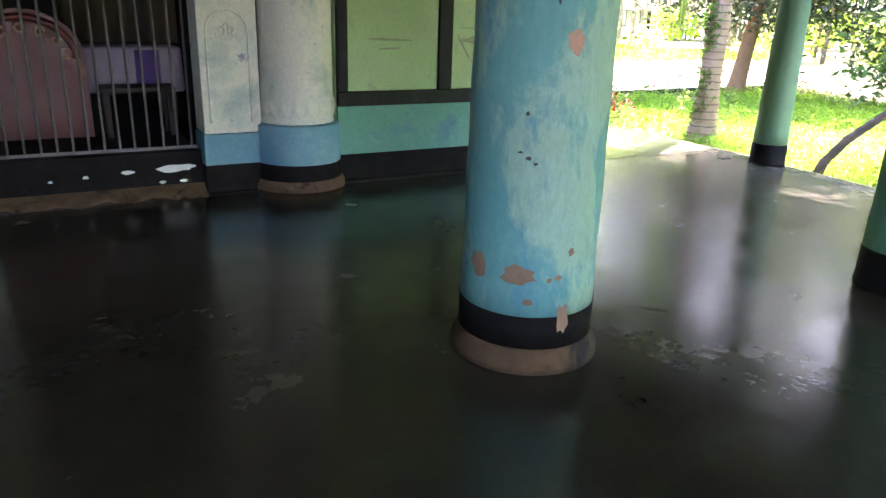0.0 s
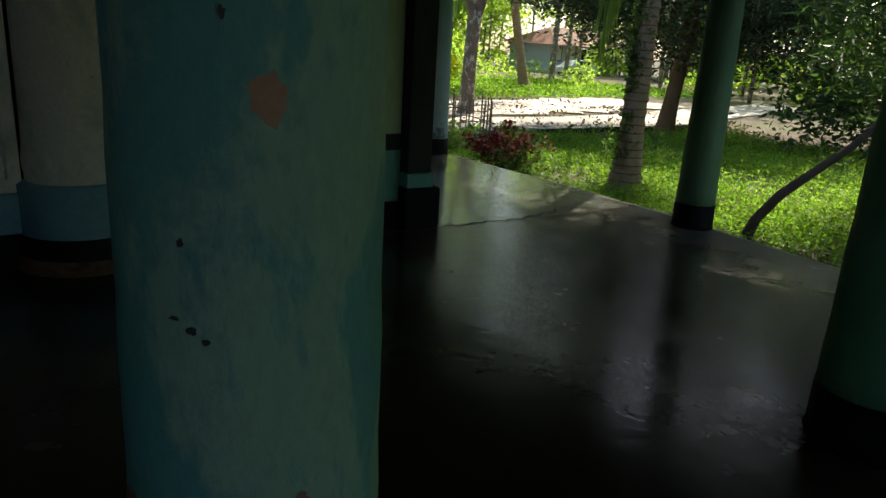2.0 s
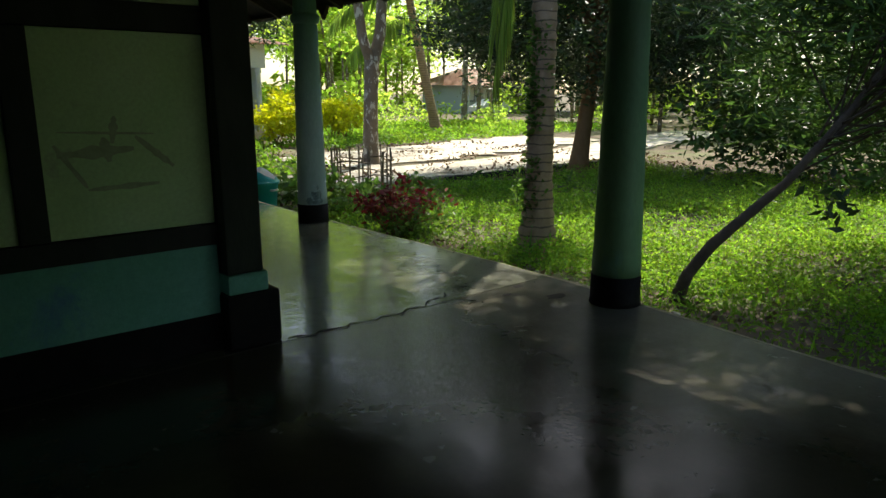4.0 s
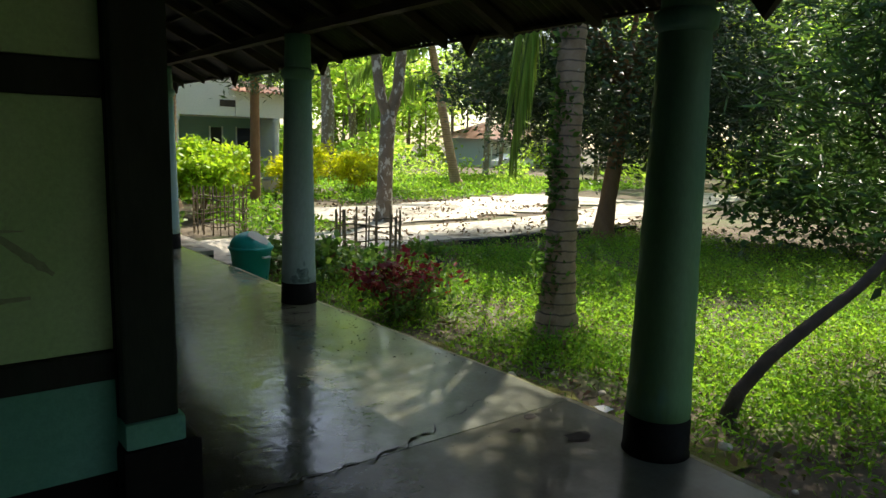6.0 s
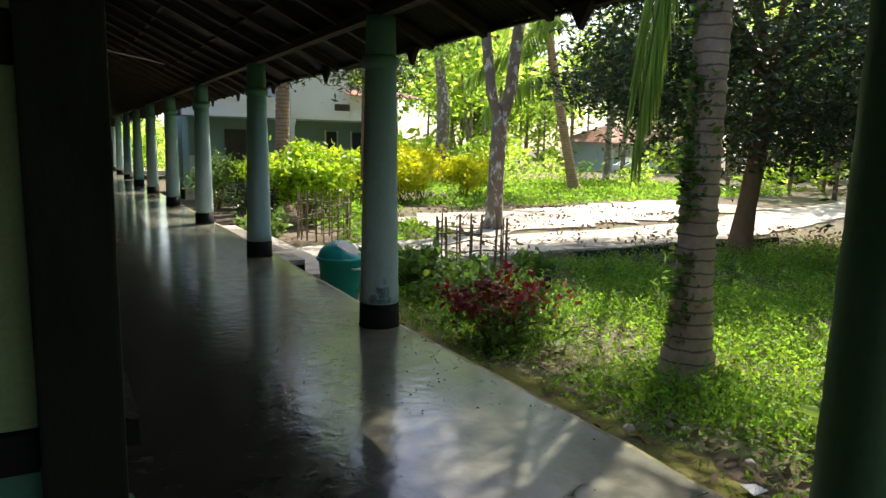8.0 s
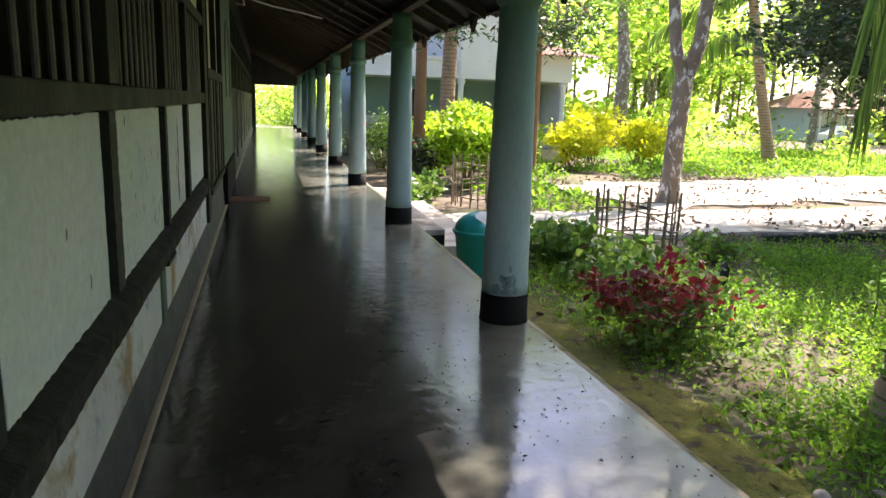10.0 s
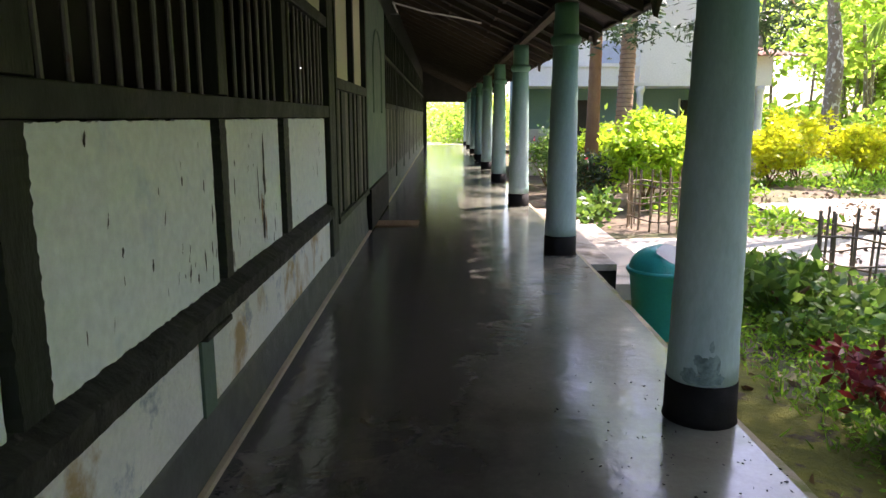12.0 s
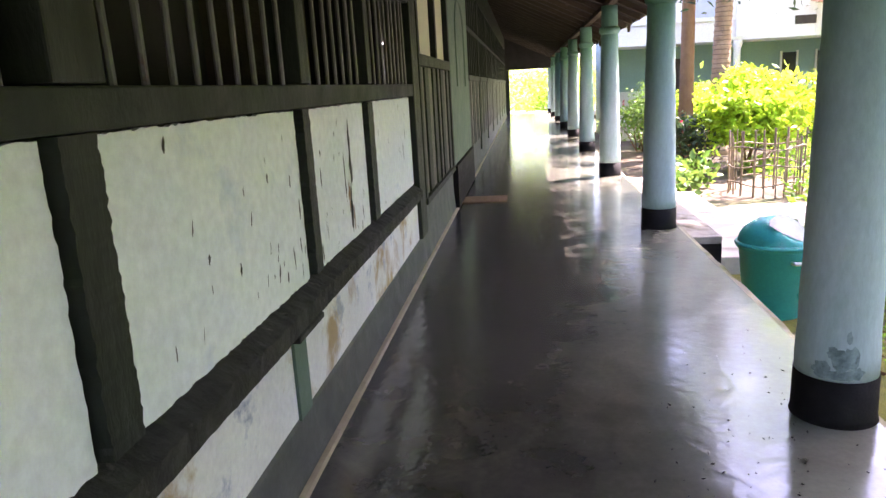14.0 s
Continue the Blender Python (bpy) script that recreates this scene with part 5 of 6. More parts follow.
def willow_leaf_tree():
    """A leaning small tree with whorls of narrow leaves."""
    rng = np.random.default_rng(21)
    t = thing("oleander_tree", (4.2, 4.55, GROUND - 0.03), "leaning slim tree with whorls of narrow green leaves over the lawn", "tree")
    pts = [(0, 0, -0.05), (0.05, -0.1, 0.3), (0.18, -0.24, 0.58), (0.45, -0.42, 0.86), (0.72, -0.61, 1.14), (1.1, -0.85, 1.65), (1.6, -1.1, 2.3), (1.9, -1.2, 3.0)]
    part("trunk", thick_trunk(pts, [0.07, 0.055, 0.052, 0.046, 0.04, 0.036, 0.03, 0.025], 12, 0.03), M_DARKBARK, t, "", True)
    tips = []
    bm = bmesh.new()
    for k in range(300):
        c = rng.normal(size=3)
        c /= np.linalg.norm(c)
        c = c * rng.uniform(0.35, 1) * [2.9, 3.0, 1.9] + [3.3, -1.7, 2.9]
        if c[2] < 1.0 + 0.3 * math.sin(c[0] * 3) or c[0] < 0.1:
            continue
        tips.append(c)
        if k % 5 == 0:
            s = Vector(pts[rng.integers(5, 8)]).lerp(Vector(pts[rng.integers(4, 7)]), rng.random())
            m = s.lerp(Vector(c), 0.5) + Vector(rng.normal(size=3) * 0.16)
            add_tube(bm, [s, m, Vector(c)], [0.012, 0.008, 0.003], 5)
    part("branchwork", bm, M_DARKBARK, t, "", True)
    # Unseen upper crown, added to shade the floor strip and darken its reflections.
    for k in range(340):
        c = rng.normal(size=3)
        c /= np.linalg.norm(c)
        tips.append(c * rng.uniform(0.3, 1) * [2.3, 3.6, 1.1] + [2.3, -1.2, 5.5])
    tips = np.array(tips)
    w = np.repeat(tips, 125, 0) + rng.normal(size=(len(tips) * 125, 3)) * [0.28, 0.28, 0.2]
    leaves("crown", w, 0.2, M_OLEANDER, t, 0.14, 0.2, 22)
    few = np.array([(1.15, -0.85, 1.0), (1.3, -0.8, 0.95), (1.2, -0.9, 0.85)])
    leaves("low_leaves", np.repeat(few, 14, 0) + rng.normal(size=(42, 3)) * 0.09, 0.14, M_LEAFDARK, t, 0.4, -0.3, 23)


willow_leaf_tree()


def shrub(name, at, crown, leaf, material, label, seed, stems=6, aspect=0.45, up=0.4, extra=None, group=""):
    rng = np.random.default_rng(seed)
    t = thing(name, at, label, "shrub", group)
    p, cs = [], []
    for c, r, n, per, s in crown:
        a, b = clumps(rng, np.array(c), np.array(r), n, per, s, 0.2)
        keep = a[:, 2] > 0.02
        p.append(a[keep])
        cs.append(b)
    p, cs = np.concatenate(p), np.concatenate(cs)
    bm = bmesh.new()
    for k in range(stems):
        c = cs[rng.integers(len(cs))]
        b0 = Vector((rng.uniform(-0.12, 0.12), rng.uniform(-0.12, 0.12), -0.04))
        add_tube(bm, [b0, b0.lerp(Vector(c), 0.5) + Vector((0, 0, 0.08)), Vector(c)], [0.02, 0.014, 0.006], 6)
    tagged(part("stemwork", bm, M_BROWNBARK, t, "", True), kind="stuff")
    leaves("foliage", p, leaf, material, t, aspect, up, seed)
    if extra:
        (c, r, n, per, s), size, m2, nm, lb = extra
        a, b = clumps(rng, np.array(c), np.array(r), n, per, s, 0.2)
        tagged(leaves(nm, a, size, m2, t, 0.5, up, seed + 1, lb), kind="stuff")
    return t


shrub("coleus_bush", (4.0, 8.55, GROUND), [((0.12, 0, 0.32), (0.68, 0.52, 0.3), 60, 22, 0.1)], 0.085, M_LEAFMID,
      "bushy coleus with dark red top leaves and green lower leaves", 31, 26, 0.42, 0.35,
      (((-0.05, 0.0, 0.5), (0.64, 0.48, 0.26), 46, 16, 0.07), 0.085, M_LEAFRED, "red_leaves", "dark red upper leaves"))
shrub("golden_shrub", (5.6, 20.0, GROUND), [((0, 0, 1.25), (1.2, 1.05, 0.72), 70, 60, 0.17)], 0.17, M_LEAFLIME, "large bright yellow-green garden shrub above a cane guard", 32, 9, up=0.3)
for i, (x, y, s) in enumerate(((10.4, 24.6, 0.95), (11.6, 25.6, 1.15), (13.2, 25.2, 0.9), (9.2, 26.0, 0.9), (14.3, 26.0, 0.9), (7.6, 24.5, 0.8), (5.3, 24.2, 0.9))):
    shrub("golden_shrub", (x, y, GROUND), [((0, 0, 1.15 * s), (0.9 * s, 0.85 * s, 0.75 * s), 40, 50, 0.14)], 0.17, M_LEAFLIME if i in (3, 6) else M_LEAFYEL, "bright yellow-green garden shrub in the border", 40 + i, 7, up=0.3, group="golden shrubs")
shrub("hibiscus_shrub", (4.4, 20.2, GROUND), [((0, 0, 0.7), (0.55, 0.6, 0.6), 40, 40, 0.16)], 0.11, M_LEAFDARK, "dark green shrub with a few pink flowers beside the veranda", 51, 8,
      extra=(((0, 0, 0.8), (0.6, 0.6, 0.5), 9, 2, 0.05), 0.09, M_LEAFRED, "flowers", "small pink-red flowers"))
shrub("hibiscus_shrub", (4.2, 24.6, GROUND), [((0, 0, 0.9), (0.8, 0.8, 0.8), 50, 40, 0.18)], 0.11, M_LEAFMID, "dark green shrub by the white house", 52, 8,
      extra=(((0, 0, 1.0), (0.8, 0.8, 0.6), 12, 2, 0.05), 0.1, M_LEAFRED, "flowers", "small pink-red flowers"))
for i, (x, y, s) in enumerate(((4.4, 11.3, 1.0), (5.0, 11.0, 0.8), (3.9, 11.9, 0.9), (4.7, 12.3, 0.8), (4.3, 10.4, 0.6), (3.5, 16.9, 0.8), (3.9, 17.9, 1.0), (6.6, 11.6, 0.7))):
    shrub("leafy_weed", (x, y, GROUND), [((0, 0, 0.3 * s), (0.5 * s, 0.5 * s, 0.22 * s), 26, 10, 0.1)], 0.17 * s, M_LEAFMID, "low broad-leaved green weed clump in the border", 60 + i, 6, 0.6, 0.35, group="border weeds")
for i, (x, y, h) in enumerate(((6.2, 8.5, 0.75), (4.6, 5.4, 0.65), (8.3, 9.2, 0.5), (7.2, 10.6, 0.45), (9.4, 6.2, 0.5))):
    rng = np.random.default_rng(80 + i)
    t = thing("seedling", (x, y, GROUND - 0.02), "thin upright seedling with narrow leaves in the grass", "seedling", "seedlings")
    part("stem", tube([(0, 0, 0), (0.02, 0.01, h * 0.5), (0.0, 0.03, h)], [0.009, 0.007, 0.004], 6), M_LEAFMID, t)
    zz = np.linspace(0.35, 1, 26) * h
    leaves("foliage", np.stack([0.01 * rng.normal(size=26), 0.01 * rng.normal(size=26), zz], 1), 0.17, M_LEAFMID, t, 0.28, 0.25, 90 + i)


def lawn():
    rng = np.random.default_rng(70)
    n = 430000
    x = 2.85 + 12.5 * rng.random(n) ** 1.5
    y = -3.5 + 15.8 * rng.random(n)
    dens = np.array([0.68 + 0.9 * noise.noise((a * 0.7, b * 0.7, 1.0)) + 0.4 * noise.noise((a * 2.3, b * 2.3, 7.0)) for a, b in zip(x, y)])
    edge = np.clip((x - 3.2) / 1.1, 0.015, 1)
    litter = np.where((y < 6.4) & (x < 4.2), 0.5, 1.0) * np.where(y > 11.4, 0.5, 1.0)
    keep = rng.random(n) < np.clip(dens, 0.1, 1) * edge * litter * np.where((x > 9.5) & (y < 12), np.clip(1.4 - (x - 9.5) * 0.25, 0.0, 1), 1)
    x, y, edge = x[keep], y[keep], edge[keep]
    z = GROUND + rng.random(len(x)) ** 1.6 * 0.24 * edge * (1 + 0.5 * np.array([noise.noise((a * 0.9, b * 0.9, 4.0)) for a, b in zip(x, y)]))
    p = np.stack([x, y, z], 1)
    ob = leaves("lawn_weeds", p, 0.048, M_GRASS, None, 0.45, 0.4, 71)
    tagged(ob, "bright green low weeds and grass covering the lawn", "grass", kind="stuff")
    m = 9000
    k = rng.integers(len(x), size=m)
    ob = leaves("grass_blades", np.stack([x[k], y[k], np.full(m, GROUND)], 1) + rng.normal(size=(m, 3)) * [0.05, 0.05, 0], 0.17, M_GRASS, None, 0.07, 1.2, 72)
    tagged(ob, "thin green grass blades standing among the weeds", "grass", kind="stuff")
    # far verge beyond the yard and beside the path
    n = 50000
    x = 5 + 26 * rng.random(n)
    y = 15.6 + 20 * rng.random(n)
    d = np.array([noise.noise((a * 0.35, b * 0.35, 2.0)) for a, b in zip(x, y)])
    yard = (x > 7.6) & (y < 21.5 + 0.12 * (x - 8)) & (y > 15.6)
    keep = ((d > -0.05) & ~yard) | (~yard & (y > 23) & (x > 14))
    p = np.stack([x[keep], y[keep], GROUND + 0.28 * rng.random(keep.sum()) ** 1.5], 1)
    ob = leaves("verge_weeds", p, 0.16, M_GRASS, None, 0.4, 0.5, 73)
    tagged(ob, "sunlit green weeds on the verge beyond the yard", "grass", kind="stuff")


lawn()


def litter():
    rng = np.random.default_rng(75)
    n = 4200
    x = 2.75 + rng.random(n) ** 1.4 * 7
    y = 2.5 + rng.random(n) * 9.8
    far = rng.random(n) < 0.45
    x[far] = 7 + rng.random(far.sum()) * 9
    y[far] = 11.2 + rng.random(far.sum()) * 2.0
    p = np.stack([x, y, np.full(n, GROUND + 0.03)], 1)
    ob = leaves("leaf_litter", p, 0.09, M_DRYLEAF, None, 0.5, 0.05, 76)
    tagged(ob, "dry brown and pale fallen leaves scattered on the soil", "leaf litter", kind="stuff")
    n = 450
    p = np.stack([0.9 + 1.65 * rng.random(n) ** 0.6, 6.6 + rng.normal(size=n) * 0.9 + 0.6, np.full(n, 0.006)], 1)
    p = p[(p[:, 0] < 2.55) & (p[:, 1] < 9.5)]
    ob = leaves("floor_crumbs", p, 0.016, M_CRACK, None, 0.5, 0.0, 77)
    tagged(ob, "tiny dark dry bits scattered on the floor", "debris", kind="stuff")
    n = 3000
    p = np.stack([6.5 + 11 * rng.random(n), 12.6 + 9.5 * rng.random(n), np.full(n, GROUND + 0.05)], 1)
    thick = np.array([noise.noise((a * 0.6, b * 0.9, 9.0)) for a, b, _ in p])
    ob = leaves("leaf_litter", p[thick > -0.05], 0.12, M_DRYLEAF, None, 0.5, 0.05, 79)
    tagged(ob, "dry brown leaves drifted over the path and yard", "leaf litter", kind="stuff")
    v, f = [], []
    q = random.Random(78)
    for i in range(90):
        y = 4.0 + 8.0 * i / 89
        w = 1.0 + 0.35 * noise.noise((y * 1.3, 0, 0)) + q.uniform(-0.06, 0.06)
        v += [(2.6, y, GROUND + 0.07), (2.64 + w * 0.6, y, GROUND + 0.065), (2.64 + w, y, GROUND + 0.02)]
        if i:
            a, b = 3 * i - 3, 3 * i
            f += [(a, a + 1, b + 1, b), (a + 1, a + 2, b + 2, b + 1)]
    tagged(mesh("moss_strip", v, f, M_MOSS, smooth=True), "yellow-green moss strip along the foot of the veranda", "moss", kind="stuff")
    for i in range(26):
        a, b = q.uniform(3.0, 5.2), q.uniform(3.6, 7.5)
        s = q.uniform(0.02, 0.055)
        t = thing("stone", (a, b, GROUND + 0.03), "small pale stone lying in the dirt", "stone", "small stones")
        bm = bmesh.new()
        bmesh.ops.create_icosphere(bm, subdivisions=2, radius=s)
        for vv in bm.verts:
            vv.co *= 1 + 0.35 * noise.noise(vv.co * 30 + Vector((i, 0, 0)))
            vv.co.z *= 0.6
        part("rock", bm, M_CONCRETE, t, "", True)
    for a, b in ((3.55, 5.15), (3.4, 5.0), (3.75, 4.75)):
        t = thing("paper_scrap", (a, b, GROUND + 0.06), "crumpled white paper scrap on the soil", "litter", "paper scraps")
        vv = [(-0.06, -0.05, 0), (0.05, -0.06, 0.012), (0.07, 0.04, 0.0), (-0.05, 0.06, 0.02), (0.0, 0.0, 0.035)]
        mesh("sheet", vv + [(x, y, z - 0.002) for x, y, z in vv], [(0, 1, 4), (1, 2, 4), (2, 3, 4), (3, 0, 4), (6, 5, 9), (7, 6, 9), (8, 7, 9), (5, 8, 9)], M_BINWHITE, t)


litter()


def dark_rag():
    t = thing("plastic_rag", (5.5, 9.8, GROUND - 0.02), "torn black plastic rag caught on a thin stick in the grass", "rag")
    part("stick", tube([(0, 0, 0), (0.01, 0.01, 0.24), (-0.01, 0.02, 0.44)], [0.009, 0.008, 0.006], 7), M_BAMBOO, t)
    for s, turn in ((1, 0.4), (-1, 1.1)):
        v, f = [], []
        for k in range(9):
            a = math.pi * k / 8
            r = 0.07 + 0.02 * math.sin(3 * a)
            x, z = s * (0.015 + r * math.sin(a)), 0.44 - 0.24 * k / 8
            w = 0.035 + 0.02 * math.sin(a)
            v += [(x * math.cos(turn), x * math.sin(turn) - w, z), (x * math.cos(turn) * 0.9, x * math.sin(turn) + w, z + 0.02), (x * math.cos(turn) + 0.004, x * math.sin(turn) - w, z), (x * math.cos(turn) * 0.9 + 0.004, x * math.sin(turn) + w, z + 0.02)]
            if k:
                i, j = 4 * k - 4, 4 * k
                f += [(i, i + 1, j + 1, j), (j + 2, j + 3, i + 3, i + 2), (i, j, j + 2, i + 2), (i + 1, i + 3, j + 3, j + 1)]
        mesh("strip", v, f, M_RUBBER, t, "torn black plastic strip", True)


dark_rag()


def cane_guard(at, radius, height, posts, seed, label):
    q = random.Random(seed)
    g = thing("cane_guard", at, label, "plant guard", "cane plant guards")
    for k in range(posts):
        a = 6.2832 * k / posts + q.uniform(-0.08, 0.08)
        r = radius * q.uniform(0.95, 1.05)
        x, y = r * math.cos(a), r * math.sin(a)
        part("stake", tube([(x, y, -0.05), (x * q.uniform(0.97, 1.08), y * q.uniform(0.97, 1.08), height * q.uniform(0.9, 1.07))], 0.014 * q.uniform(0.8, 1.4), 7), M_BAMBOO, g)
    for z in (0.22, 0.5, 0.78):
        n = 32
        ring = [(radius * 1.04 * math.cos(6.2832 * k / n), radius * 1.04 * math.sin(6.2832 * k / n), height * z + 0.03 * math.sin(k * 0.7 + z * 9)) for k in range(n + 1)]
        part("hoop", tube(ring, 0.012, 6), M_BAMBOO, g, "split cane hoop", True)


cane_guard((5.75, 12.05, GROUND), 0.55, 0.9, 17, 3, "round plant guard of weathered bamboo stakes and hoops")
cane_guard((4.95, 16.9, GROUND), 0.55, 1.0, 20, 4, "round plant guard of dark bamboo stakes under the golden shrub")


def waste_bin():
    b = thing("waste_bin", (3.03, 10.66, GROUND + 0.04), "turquoise plastic swing-lid waste bin with white flap on the ground", "waste bin")
    b.rotation_euler = (0, 0, radians(-38))
    part("body", lathe([(0.2, 0.0), (0.205, 0.01), (0.265, 0.56), (0.28, 0.57), (0.285, 0.6), (0.275, 0.615)], 48), M_BIN, b, "", True)
    part("rim", lathe([(0.272, 0.585), (0.292, 0.59), (0.298, 0.605), (0.292, 0.62), (0.27, 0.624)], 48), M_BIN, b, "rolled turquoise rim", True)

    def lid_height(x, y):
        """A dome whose outward half is cut by a sloping opening for the flap."""
        dome = 0.2 * math.sqrt(max(0.0, 1 - (x * x + y * y) / 0.0751))
        return 0.616 + min(dome, 0.2 - 0.62 * (x + 0.04) if x > -0.04 else 0.2)

    n, m, rows = 56, 16, []
    bm = bmesh.new()
    for j in range(m):
        rr = 0.274 * (1 - (j / m) ** 1.4)
        rows.append([bm.verts.new((rr * math.cos(6.2832 * k / n), rr * math.sin(6.2832 * k / n), lid_height(rr * math.cos(6.2832 * k / n), rr * math.sin(6.2832 * k / n)))) for k in range(n)])
    for u, w in zip(rows, rows[1:]):
        for k in range(n):
            bm.faces.new((u[k], u[(k + 1) % n], w[(k + 1) % n], w[k]))
    bm.faces.new(rows[-1])
    part("lid", bm, M_BIN, b, "domed turquoise lid", True)
    bm = bmesh.new()
    g = []
    for j in range(9):
        x = 0.0 + 0.235 * j / 8
        half = math.sqrt(max(0.0, 0.255 ** 2 - x * x)) * 0.86
        g.append([bm.verts.new((x, half * (k / 4 - 1) * (0.62 if j == 0 else 1), 0.624 + 0.2 - 0.62 * (x + 0.04) + 0.02 * (1 - (k / 4 - 1) ** 2))) for k in range(9)])
    for u, w in zip(g, g[1:]):
        for k in range(8):
            bm.faces.new((u[k], u[k + 1], w[k + 1], w[k]))
    bmesh.ops.solidify(bm, geom=bm.faces[:], thickness=0.01)
    part("flap", bm, M_BINWHITE, b, "white swing flap", True)
    for s in (-0.55, math.pi - 0.55):
        h = [(0.27 * math.cos(s + a), 0.27 * math.sin(s + a), 0.5) if abs(a) > 0.19 else (0.31 * math.cos(s + a), 0.31 * math.sin(s + a), 0.5) for a in (-0.2, -0.16, 0, 0.16, 0.2)]
        part("handle", tube(h, 0.016, 8), M_BINWHITE, b, "white side handle", True)


waste_bin()


# trunks standing behind the shrubs
for i, (x, y, r, m, lb) in enumerate(((5.0, 23.0, 0.16, M_BROWNBARK, "straight orange-brown tree trunk with dark pointed leaves"), (8.4, 23.0, 0.15, M_BROWNBARK, "straight orange-brown tree trunk by the shrubs"))):
    crown_tree("garden_tree", (x, y, GROUND), [([(0, 0, -0.1), (0.02, 0, 2.5), (0.05, 0.05, 6.0)], [r * 1.15, r, r * 0.8])], [((2.4, 2.4, 6.4), (1.8, 1.8, 1.2), 36, 50, 0.35), ((-0.2, -1.4, 4.1), (1.5, 1.0, 0.6), 34, 36, 0.28)], 0.2,
               (m, M_LEAFDARK), lb, 100 + i, aspect=0.28, up=-0.2)
palm_tree((5.8, 23.2, GROUND), (0.2, 0.0), 8.5, 0.17, "straight grey palm trunk in front of the white house", 5, 9)


def white_house():
    h = thing("white_house", (4.2, 28.0, GROUND), "white plastered house with teal recessed veranda, round columns and blue arch", "house")
    G = 0.0
    part("back_wall", box(0.0, 7.5, 2.2, 2.4, G, 2.9), M_TEALHOUSE, h, "teal veranda wall")
    part("lower_wall", box(-0.3, 7.6, 2.15, 2.195, G, 1.5), M_WHITEHOUSE, h, "stained white lower wall")
    part("upper_wall", box(-0.4, 5.6, 0.0, 0.25, 2.9, 6.2), M_WHITEHOUSE, h)
    part("upper_wall", box(5.61, 7.6, 0.0, 0.25, 2.9, 3.85), M_WHITEHOUSE, h)
    part("soffit", box(-0.4, 7.6, 0.251, 2.4, 2.9, 3.0), M_WHITEHOUSE, h)
    part("end_wall", box(7.3, 7.5, 0.26, 4.5, G, 3.8), M_WHITEHOUSE, h)
    part("plinth", box(-0.4, 7.6, -0.1, 2.14, G, 0.45), M_CONCRETE, h)
    for x in (3.4, 7.3):
        part("column", lathe_at((x, 0.12, 0.45), [(0.14, 0), (0.14, 0.1), (0.11, 0.15), (0.1, 2.2), (0.15, 2.3), (0.15, 2.45)]), M_WHITEHOUSE, h, "round white column", True)
    part("cornice", box(-0.45, 3.6, -0.08, -0.002, 3.5, 3.6), M_WHITEHOUSE, h)
    part("pilaster", box(3.3, 3.55, -0.1, -0.003, 3.0, 6.1), M_WHITEHOUSE, h, "pale pilaster")
    arch = [(2.3, 3.0), (2.3, 3.2)] + [(2.85 - 0.55 * math.cos(math.pi * k / 10), 3.2 + 0.5 * math.sin(math.pi * k / 10)) for k in range(1, 10)] + [(3.4, 3.2), (3.4, 3.0)]
    bm = bmesh.new()
    a = [bm.verts.new((x - 0.6, -0.02, z + 0.62)) for x, z in arch]
    b = [bm.verts.new((x - 0.6, -0.004, z + 0.62)) for x, z in arch]
    bm.faces.new(a)
    for i in range(len(arch)):
        bm.faces.new((a[i], b[i], b[(i + 1) % len(arch)], a[(i + 1) % len(arch)]))
    part("arch_panel", bm, M_ARCHBLUE, h, "blue painted arch panel")
    part("window", box(5.0, 5.6, -0.03, -0.003, 3.25, 3.5), M_DARKWOOD, h, "small dark window")
    for x0, x1 in ((5.4, 5.85), (6.5, 7.1)):
        wo = part("window", box(x0, x1, 2.12, 2.148, 1.25, 2.5), M_GLASS, h, "tall window")
        part("frame", box(x0 - 0.06, x0, 2.1, 2.147, 1.2, 2.55), M_WHITEHOUSE, wo)
        part("frame", box(x1, x1 + 0.06, 2.1, 2.147, 1.2, 2.55), M_WHITEHOUSE, wo)
    part("door", box(1.4, 2.2, 2.11, 2.148, 0.45, 2.5), M_DARKWOOD, h, "dark door")
    v, f = [], []
    for i in range(60):
        x = 5.4 + 3.0 * i / 59
        wv = 0.03 * math.sin(i * 1.6)
        v += [(x, -0.6, 3.8 + wv), (x, 4.8, 4.6 + wv), (x, -0.6, 3.83 + wv), (x, 4.8, 4.63 + wv)]
        if i:
            a, b = 4 * i - 4, 4 * i
            f += [(a, b, b + 1, a + 1), (a + 2, a + 3, b + 3, b + 2), (a, a + 2, b + 2, b)]
    mesh("roof", v, f, M_RUSTROOF, h, "rusty tin lean-to roof")
    part("flat_roof", box(-0.5, 5.7, -0.2, 5.0, 6.21, 6.35), M_WHITEHOUSE, h)
    part("side_wall", box(-0.4, -0.2, 0.26, 4.8, G, 6.2), M_TEALHOUSE, h)


def lathe_at(at, profile, sides=20):
    bm = lathe(profile, sides)
    bmesh.ops.translate(bm, verts=bm.verts[:], vec=at)
    return bm


white_house()


